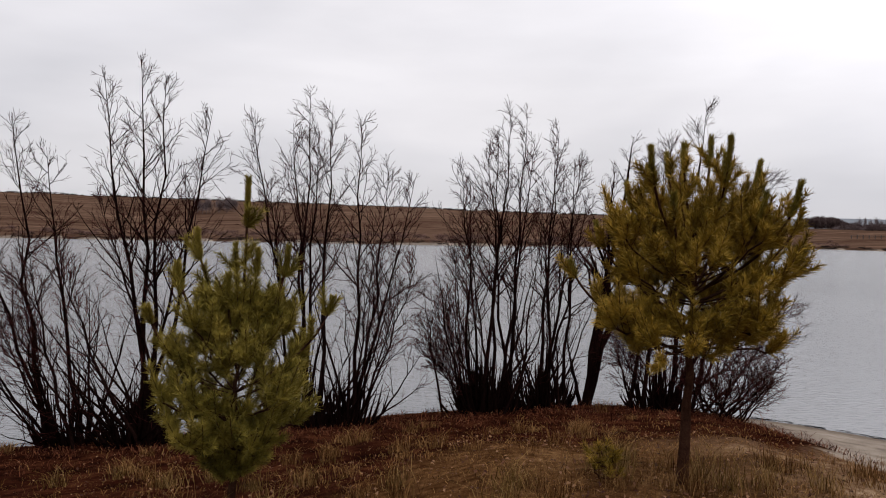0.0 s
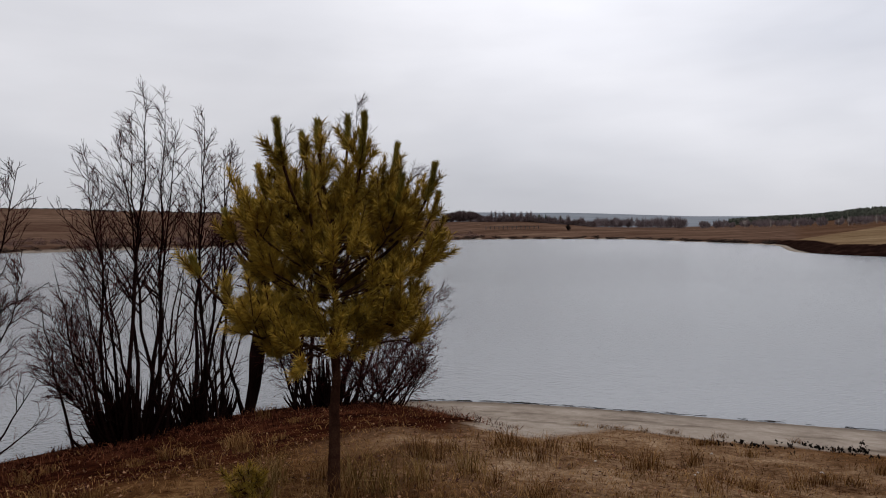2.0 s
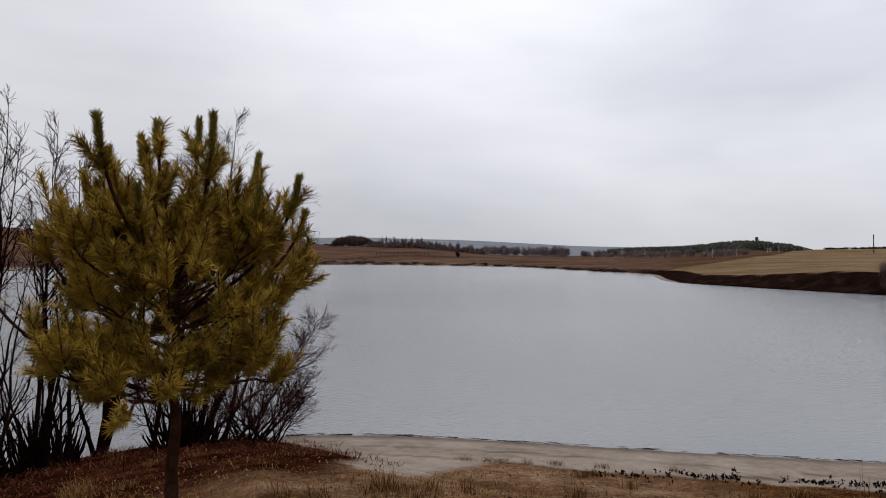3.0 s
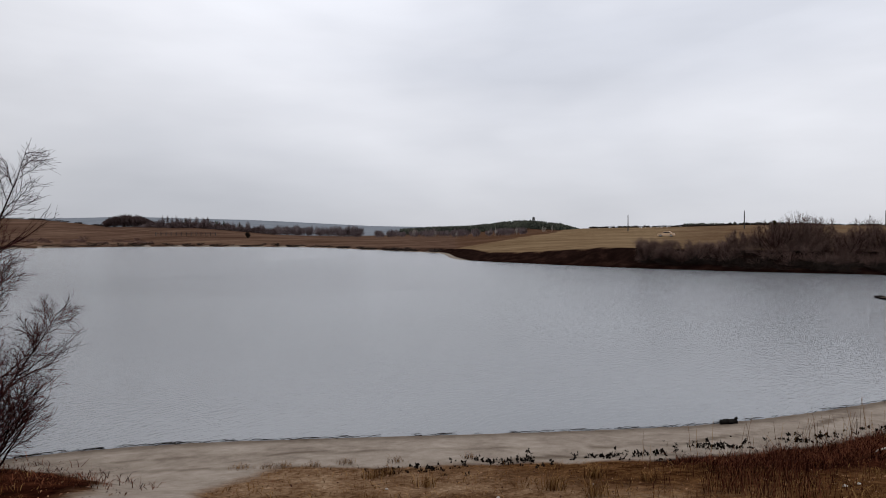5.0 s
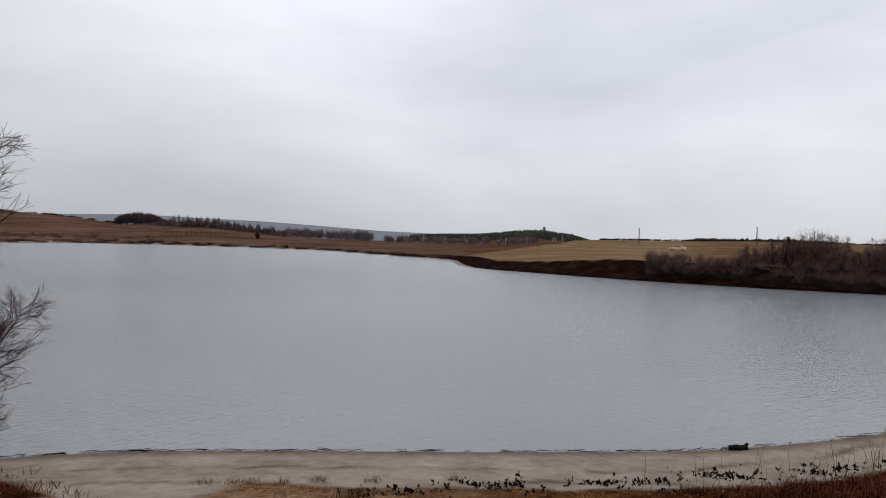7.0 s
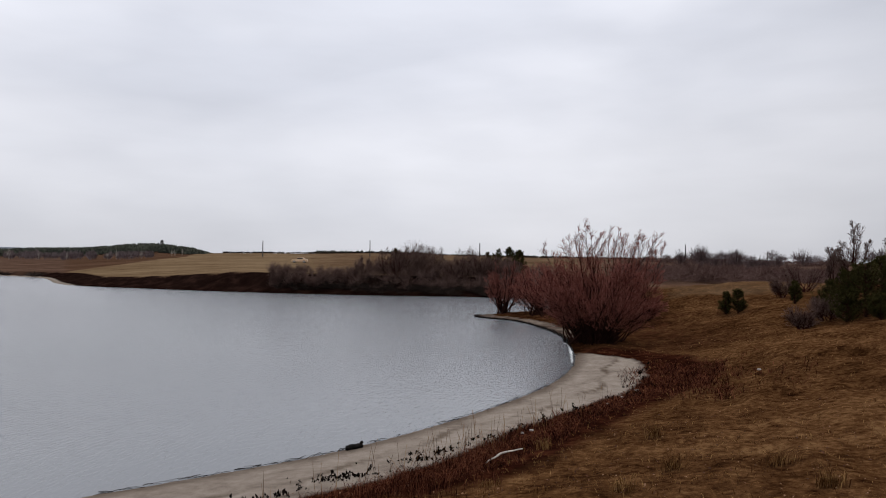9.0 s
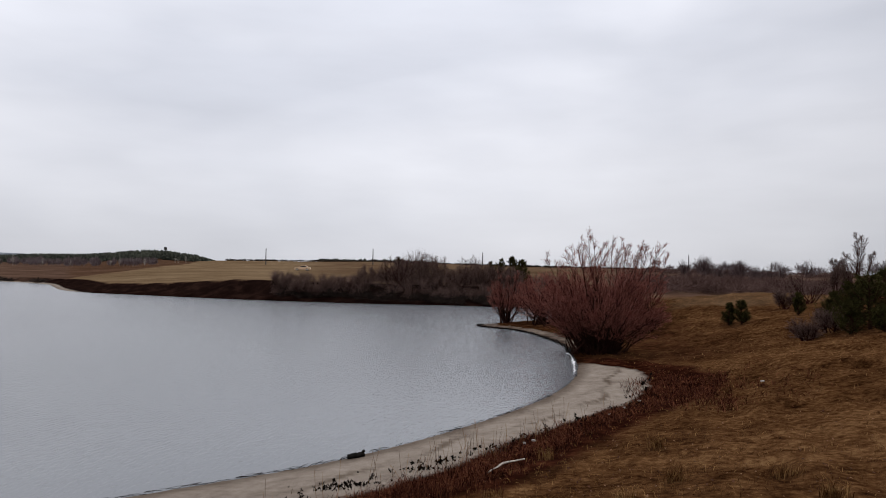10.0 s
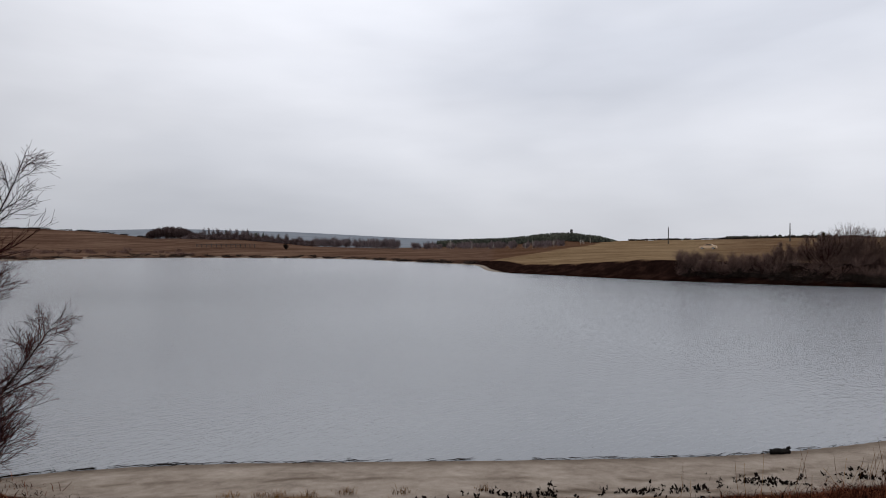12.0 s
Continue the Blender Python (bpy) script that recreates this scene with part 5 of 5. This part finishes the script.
def build_leafy_sprouts():
    """Small blackened plants that stand in the sand, each with a stem and curled leaves."""
    rng = np.random.RandomState(69)
    for x, y, tall in [(10.36, 6.54, 0.14), (10.76, 6.03, 0.08), (11.9, 5.05, 0.12), (12.3, 4.75, 0.16), (12.7, 4.4, 0.13), (13.4, 3.8, 0.12), (9.6, 7.2, 0.07), (20.9, -0.5, 0.22), (21.6, -0.6, 0.2), (22.3, -0.9, 0.24), (20.3, -0.45, 0.18), (16.2, 1.95, 0.16), (17.0, 1.4, 0.2)]:
        g = ground_z(x, y)
        root = tagged(new("dead_plant"), "small blackened dead plant standing in the sand", "plant", "dead plants on the beach")
        root.location = (x, y, g)
        P = np.array([[[0, 0, -0.02], [rng.normal() * 0.02, rng.normal() * 0.02, tall * 0.5], [rng.normal() * 0.04, rng.normal() * 0.04, tall]]])
        v, f = tubes(P, np.array([[0.006, 0.005, 0.003]]), 5)
        mesh_object("stem", v, f, M_LEAF, root)
        k = 9
        at, _, _ = along(P, np.full((1, 3), 0.004), np.zeros(k, int), rng.uniform(0.2, 1.0, k))
        u = unit(rng.normal(size=(k, 3)) * np.array([1, 1, 0.5])) * (tall * 0.22 + 0.012)
        w = unit(np.cross(u, rng.normal(size=(k, 3)))) * (tall * 0.10 + 0.008)
        sag = np.array([0, 0, -0.4]) * (tall * 0.2)
        v = np.stack([at, at + u * 0.5 + w, at + u + sag, at + u * 0.5 - w], 1).reshape(-1, 3)
        mesh_object("foliage", v, np.arange(4 * k).reshape(-1, 4), M_LEAF, root)


def build_litter():
    """Clumps of black rotten leaves where the sand meets the weeds, and a line of twigs at the water."""
    rng = np.random.RandomState(65)
    n = 420
    x = np.concatenate([rng.uniform(8.7, 13.6, 250), rng.uniform(12, 20, 170)])
    x = x + 0.3 * np.sin(x * 5.3) + 0.2 * np.sin(x * 13.1)
    line = np.interp(x, [8.8, 9.0, 9.5, 10.5, 11.2, 12.2, 13.1, 14.1, 15.5, 17.35, 19.2, 21], [7.5, 7.3, 7.1, 6.3, 5.55, 4.95, 4.2, 3.35, 2.4, 1.1, -0.2, -0.5])
    y = line + rng.normal(size=n) * 0.2 * rng.uniform(0.2, 1.8, n) - 0.05
    z, d = height_many(x, y)
    k = 4
    X, Y, Z = (np.repeat(q, k) for q in (x, y, z))
    size = np.repeat(rng.uniform(0.009, 0.028, n), k) * rng.uniform(0.6, 1.3, n * k)
    X, Y = X + rng.normal(size=n * k) * size * 0.7, Y + rng.normal(size=n * k) * size * 0.7
    c = np.stack([X, Y, Z + size * rng.uniform(0.3, 1.6, n * k)], -1)
    u, w = unit(rng.normal(size=(n * k, 3)) + np.array([0, 0, 1.4])), unit(rng.normal(size=(n * k, 3)))
    w = unit(np.cross(u, w)) * 0.6
    bend = np.cross(u, w) * 0.35
    s = size[:, None]
    v = np.stack([c - u * s, c - w * s + bend * s, c + u * s * 1.3, c + w * s + bend * s], 1).reshape(-1, 3)
    tagged(mesh_object("leaf_litter", v, np.arange(len(v)).reshape(-1, 4), M_LEAF), "black rotten leaf clumps where sand meets weeds", "leaf litter", kind="stuff")
    # twigs and dark scum along the waterline
    seg = LAKE[(LAKE[:, 0] > 6.5) & (LAKE[:, 0] < 30) & (LAKE[:, 1] < 13.5)]
    m = 330
    i = rng.randint(0, len(seg) - 1, m)
    t = rng.uniform(0, 1, (m, 1))
    q = seg[i] * (1 - t) + seg[i + 1] * t
    keep = np.hypot(*(seg[i + 1] - seg[i]).T) < 3
    q = q[keep] + rng.normal(size=(keep.sum(), 2)) * 0.035
    z, d = height_many(q[:, 0], q[:, 1])
    a = np.arctan2(*(seg[i + 1] - seg[i])[keep].T[::-1]) + rng.normal(size=len(q)) * 0.35
    L = rng.uniform(0.03, 0.16, len(q))
    e = np.stack([np.cos(a) * L, np.sin(a) * L], -1)
    zz = np.maximum(z, 0) + 0.008
    P = np.stack([np.column_stack([q - e, zz]), np.column_stack([q, zz + 0.008]), np.column_stack([q + e, zz])], 1)
    v, f = tubes(P, np.tile(rng.uniform(0.002, 0.0065, (len(q), 1)), (1, 3)) * np.array([0.5, 1, 0.5]), 4)
    tagged(mesh_object("waterline_twigs", v, f, M_LEAF), "line of dark twigs and scum washed along the sand", "driftwood", kind="stuff")


def build_spit_edge():
    """A lip of short black rods, for the dark undercut edge of the spit at the water."""
    rng = np.random.RandomState(67)
    seg = LAKE[(LAKE[:, 0] > 29) & (LAKE[:, 0] < 43) & (LAKE[:, 1] < 5.4)]
    seg = seg[np.argsort(seg[:, 0])]
    m = 260
    i, t = rng.randint(0, len(seg) - 1, m), rng.uniform(0, 1, (m, 1))
    q = seg[i] * (1 - t) + seg[i + 1] * t + rng.normal(size=(m, 2)) * 0.05
    way = unit(seg[i + 1] - seg[i])
    L = rng.uniform(0.06, 0.28, (m, 1))
    z = np.full(m, 0.02)
    P = np.stack([np.column_stack([q - way * L, z]), np.column_stack([q, z + 0.02]), np.column_stack([q + way * L, z])], 1)
    v, f = tubes(P, rng.uniform(0.015, 0.05, (m, 1)) * np.array([[0.5, 1.0, 0.5]]), 5)
    tagged(mesh_object("spit_edge_lip", v, f, M_LEAF), "black undercut lip lining the sand spit", "roots", kind="stuff")


def build_fallen_leaves():
    """Small dry leaves lying between the grass of the near bank."""
    rng = np.random.RandomState(66)
    x, y, r = scatter(rng, 9000, 1.8, 13)
    z, d = height_many(x, y)
    keep = (d > sand_reach(x) + 0.3) | ((x < 6) & (d > 0.4))
    x, y, z = x[keep], y[keep], z[keep]
    n = len(x)
    a, s = rng.uniform(0, math.tau, n), rng.uniform(0.008, 0.021, n)
    u = np.stack([np.cos(a), np.sin(a), rng.normal(size=n) * 0.35], -1) * s[:, None]
    w = np.stack([-np.sin(a), np.cos(a), rng.normal(size=n) * 0.35], -1) * (s * rng.uniform(0.4, 0.7, n))[:, None]
    c = np.stack([x, y, z + rng.uniform(0.012, 0.035, n)], -1)
    curl = np.array([0, 0, 1.0]) * (s * 0.35)[:, None]
    v = np.stack([c - u, c - w + curl, c + u, c + w + curl], 1).reshape(-1, 3)
    tagged(mesh_object("fallen_leaves", v, np.arange(len(v)).reshape(-1, 4), M_DRY_LEAF), "small dry red-brown leaves scattered on the bank", "leaves", kind="stuff")


build_grass()
build_fallen_leaves()
build_weeds()
build_tufts()
build_stalks()
build_litter()
build_spit_edge()
build_standing_grass()
build_leafy_sprouts()


# ---- single things on the bank ----
def rough_rod(name, label, category, points, radii, mat, seed, sides=8):
    """A gnarled stick or log along a line of points in the world; its ends are closed."""
    rng = np.random.RandomState(seed)
    pts = np.array(points, float)
    k = 4
    P = np.concatenate([pts[:-1][:, None] + (pts[1:] - pts[:-1])[:, None] * (np.arange(k) / k)[None, :, None]]).reshape(-1, 3)
    P = np.concatenate([P, pts[-1:]])
    R = np.interp(np.linspace(0, 1, len(P)), np.linspace(0, 1, len(radii)), radii)
    P[1:-1] += rng.normal(size=P[1:-1].shape) * R[1:-1, None] * 0.15
    P = np.concatenate([P[:1] + (P[0] - P[1]) * 0.02, P, P[-1:] + (P[-1] - P[-2]) * 0.02])
    R = np.concatenate([[R[0] * 0.15], R, [R[-1] * 0.15]])
    v, f = tubes(P[None], R[None], sides)
    v = v + rng.normal(size=v.shape) * np.repeat(R, sides)[:, None] * 0.09
    o = pts.mean(0)
    ob = mesh_object(name, v - o, f, mat, smooth=True)
    ob.location = o
    return tagged(ob, label, category)


gx = ground_z(14.6, 5.1)
rough_rod("driftwood_log", "short black waterlogged log lying at the water's edge", "log", [(14.54, 5.18, gx + 0.035), (14.62, 5.08, gx + 0.04), (14.74, 4.97, gx + 0.04)], [0.04, 0.045, 0.042], M_LOG, 71)
rough_rod("log_knot", "black knot of wood beside the log", "log", [(14.70, 4.99, gx + 0.08), (14.73, 4.95, gx + 0.1)], [0.026, 0.022], M_LOG, 72)
b0, b1, b2 = (np.array(p) for p in ((12.52, 2.80, 0), (12.85, 2.62, 0), (13.08, 2.34, 0)))
for b, up in ((b0, 0.04), (b1, 0.12), (b2, 0.09)):
    b[2] = ground_z(b[0], b[1]) + up
rough_rod("fallen_branch", "pale bleached branch lying in the dead weeds", "branch", [b0, b1, b2], [0.008, 0.015, 0.009], M_WOOD_PALE, 73)


def stone(x, y, size, seed):
    rng = np.random.RandomState(seed)
    bm = bmesh.new()
    bmesh.ops.create_icosphere(bm, subdivisions=2, radius=1)
    for v in bm.verts:
        v.co *= 1 + 0.25 * noise.noise(v.co * 1.7 + Vector((seed, 0, 0)))
        v.co = Vector((v.co.x * size, v.co.y * size * 0.8, v.co.z * size * 0.55))
    me = bpy.data.meshes.new("stone")
    bm.to_mesh(me)
    bm.free()
    me.materials.append(M_STONE)
    ob = new("stone", me)
    ob.location = (x, y, ground_z(x, y) + size * 0.3)
    ob.rotation_euler.z = rng.uniform(0, 6)
    tagged(ob, "small pale stone on the bank", "stone", "stones on the bank")


for i, (x, y, size) in enumerate([(10.1, 2.85, 0.03), (10.25, 2.75, 0.02), (0.95, 12.5, 0.04), (9.3, 5.1, 0.02), (1.1, 12.3, 0.025), (17.5, 0.7, 0.04), (18.3, 0.3, 0.045), (19.0, -0.1, 0.05), (15.2, 2.2, 0.04), (15.0, 2.35, 0.03), (19.8, -2.9, 0.05), (22.0, -7.2, 0.05), (7.9, 6.8, 0.018), (8.2, 5.6, 0.022), (6.7, 5.9, 0.014), (5.0, 5.4, 0.012), (5.7, 5.0, 0.012), (7.1, 6.2, 0.011)]):
    stone(x, y, size, i + 3)


# ---- power poles, tower and car on the far side ----
def power_pole(x, y, top):
    z = ground_z(x, y)
    root = tagged(new("power_pole"), "slim weathered wooden power pole on the far meadow", "power pole", "poles along the meadow")
    root.location = (x, y, z)
    bm = bmesh.new()
    bmesh.ops.create_cone(bm, segments=10, radius1=0.24, radius2=0.16, depth=top - z + 0.5, cap_ends=True, matrix=Matrix.Translation((0, 0, (top - z) / 2 - 0.25)))
    part("post", bm, M_POLE, root)
    bm = bmesh.new()
    bmesh.ops.create_cone(bm, segments=8, radius1=0.07, radius2=0.05, depth=0.3, cap_ends=True, matrix=Matrix.Translation((0, 0, top - z + 0.15)))
    part("insulator", bm, M_STONE, root, "pale insulator")


for x, y, top in [(281.4, 113.1, 10.6), (285.1, 67.6, 11.3), (292.1, 21.8, 10.6), (315.9, -102.2, 8.7), (300, -64, 11.0)]:
    power_pole(x, y, top)


def watch_tower(x, y, z, tall):
    root = tagged(new("watch_tower"), "dark lattice tower on the forested hill", "tower")
    root.location = (x, y, z)
    w = 2.2
    for sx in (-1, 1):
        for sy in (-1, 1):
            v, f = tubes(np.array([[[sx * w, sy * w, -2], [sx * w * 0.6, sy * w * 0.6, tall * 0.55], [sx * 0.8, sy * 0.8, tall]]]), np.array([[0.55, 0.5, 0.5]]), 6)
            mesh_object("leg", v, f, M_POLE, root)
    for k in (0.25, 0.5, 0.75, 0.97):
        q = w * (1 - 0.77 * k)
        for a in range(4):
            c, s = math.cos(a * math.pi / 2), math.sin(a * math.pi / 2)
            e = [np.array([c * q - s * t * q, s * q + c * t * q, tall * k]) for t in (-1, 0, 1)]
            v, f = tubes(np.array([e]), np.array([[0.22, 0.22, 0.22]]), 5)
            mesh_object("brace", v, f, M_POLE, root)


watch_tower(787, 442.8, ground_z(787, 442.8), 12.5)


def car_paint(name, col, rough):
    return material(name, [tuple(c * 0.9 for c in col), col], 1.0, 6, rough, 0.0, spec=0.5)


def parked_car(x, y, face):
    """A pale saloon: body with bonnet and boot, cabin with windows, four wheels."""
    z = ground_z(x, y)
    root = tagged(new("parked_car"), "pale bronze car parked on the far meadow", "car")
    root.matrix_basis = pose(x, y, z, 0, 0, face)
    paint, glass, rubber, metal = car_paint("bronze_car_paint", (0.66, 0.47, 0.30), 0.35), car_paint("dark_car_glass", (0.02, 0.022, 0.025), 0.08), car_paint("tyre_rubber", (0.015, 0.015, 0.015), 0.9), car_paint("wheel_metal", (0.45, 0.45, 0.46), 0.4)

    def shell(profile, half, taper):
        bm = bmesh.new()
        rings = []
        for side, k in ((-half, 1.0), (half, 1.0)):
            rings.append([bm.verts.new((px, side * (1 - taper * max(0, pz - 0.6)), pz)) for px, pz in profile])
        n = len(profile)
        for i in range(n):
            bm.faces.new((rings[0][i], rings[0][(i + 1) % n], rings[1][(i + 1) % n], rings[1][i]))
        bm.faces.new(rings[0][::-1])
        bm.faces.new(rings[1])
        bmesh.ops.recalc_face_normals(bm, faces=bm.faces)
        bmesh.ops.bevel(bm, geom=list(bm.edges), offset=0.05, segments=2, affect="EDGES", clamp_overlap=True)
        return bm

    part("body", shell([(-2.1, 0.32), (2.1, 0.32), (2.15, 0.62), (2.0, 0.82), (0.95, 0.95), (-1.35, 0.98), (-2.05, 0.92), (-2.15, 0.6)], 0.84, 0.1), paint, root)
    cabin = part("cabin", shell([(-1.45, 0.96), (1.05, 0.94), (0.35, 1.38), (-0.85, 1.42)], 0.78, 0.2), paint, root)
    for side in (-1, 1):
        part("side_window", shell([(-1.2, 1.0), (0.8, 1.0), (0.28, 1.32), (-0.75, 1.34)], 0.015, 0.0), glass, cabin, "dark window").location = (0, side * 0.7, 0)
        for px in (-1.3, 1.35):
            bm = bmesh.new()
            bmesh.ops.create_cone(bm, segments=20, radius1=0.31, radius2=0.31, depth=0.2, cap_ends=True)
            bmesh.ops.bevel(bm, geom=list(bm.edges), offset=0.03, segments=2, affect="EDGES")
            wheel = part("wheel", bm, rubber, root)
            wheel.matrix_basis = pose(px, side * 0.78, 0.31, 90, 0, 0)
            bm = bmesh.new()
            bmesh.ops.create_cone(bm, segments=16, radius1=0.19, radius2=0.17, depth=0.05, cap_ends=True)
            rim = part("rim", bm, metal, wheel)
            rim.location = (0, 0, -side * 0.1)


parked_car(182.5, 63.2, 100)


def far_fence():
    """A short row of posts with one rail on the far field."""
    spots = [place(t, 262) for t in np.linspace(-30.2, -34.6, 13)]
    x0, y0 = spots[6]
    z0 = ground_z(x0, y0)
    root = tagged(new("field_fence"), "low weathered post fence on the far field", "fence")
    root.location = (x0, y0, z0)
    tops = []
    for x, y in spots:
        z = ground_z(x, y)
        P = np.array([[[x - x0, y - y0, z - z0 - 0.4], [x - x0, y - y0, z - z0 + 0.6], [x - x0, y - y0, z - z0 + 1.3]]])
        v, f = tubes(P, np.array([[0.13, 0.13, 0.11]]), 6)
        mesh_object("post", v, f, M_POLE, root)
        tops.append([x - x0, y - y0, z - z0 + 0.95])
    v, f = tubes(np.array([tops]), np.full((1, len(tops)), 0.06), 5)
    mesh_object("rail", v, f, M_POLE, root)


far_fence()
x, y = place(-37.05, 255)
bare_shrub("field_bush", "single dark bush on the far field", (x, y), [], 105, fill=24, reach=1.0, rise=(1.2, 2.4), thick=0.08, twig=0.03, dense=(8, 4, 2), mats=(M_HEDGE, M_HEDGE), spread_base=0.6, category="shrub")


def shore_rim():
    """A thin broken white rim where ripples meet the beach's end."""
    rng = np.random.RandomState(66)
    y0 = np.linspace(0, 1, 60)
    x = 25.2 + 5.0 * y0
    y = np.interp(x, [25.2, 27.5, 29.6, 30.3], [0.82, 0.70, 0.68, 0.8]) + 0.05 + 0.03 * np.sin(x * 9)
    w = np.clip(0.018 + 0.025 * np.sin(x * 2.1) + rng.normal(size=60) * 0.012, 0.004, 0.08)
    P = np.stack([x, y, np.full(60, 0.012)], -1)
    v = np.concatenate([P - np.stack([0 * w, w, 0 * w], -1), P + np.array([0, 0, 0.018]), P + np.stack([0 * w, w, 0 * w], -1)])
    i = np.arange(59)
    f = np.concatenate([np.stack([i + k * 60, i + 1 + k * 60, i + 61 + k * 60, i + 60 + k * 60], -1) for k in (0, 1)])
    m = material("white_rim", [(0.6, 0.6, 0.6), (0.75, 0.75, 0.75), (0.85, 0.85, 0.85)], 0.1, 6, 0.6, 0.3)
    tagged(mesh_object("shore_rim", v, f, m), "thin broken white rim along the sand", "foam", kind="stuff")


shore_rim()
for x, y, tall, seed in ((2.14, 5.02, 0.18, 91),):
    pine("pine_seedling", "tiny yellowed pine seedling in the dry grass", (x, y), tall, seed, [(0.35, 0.09, 0.7), (0.6, 0.09, 0.9), (0.85, 0.06, 1.2)], [], M_NEEDLE, trunk_r=0.007, category="seedling", branches=4, nodes=(), shoot=(0.03, 0.06), per_shoot=40, needle=0.045)
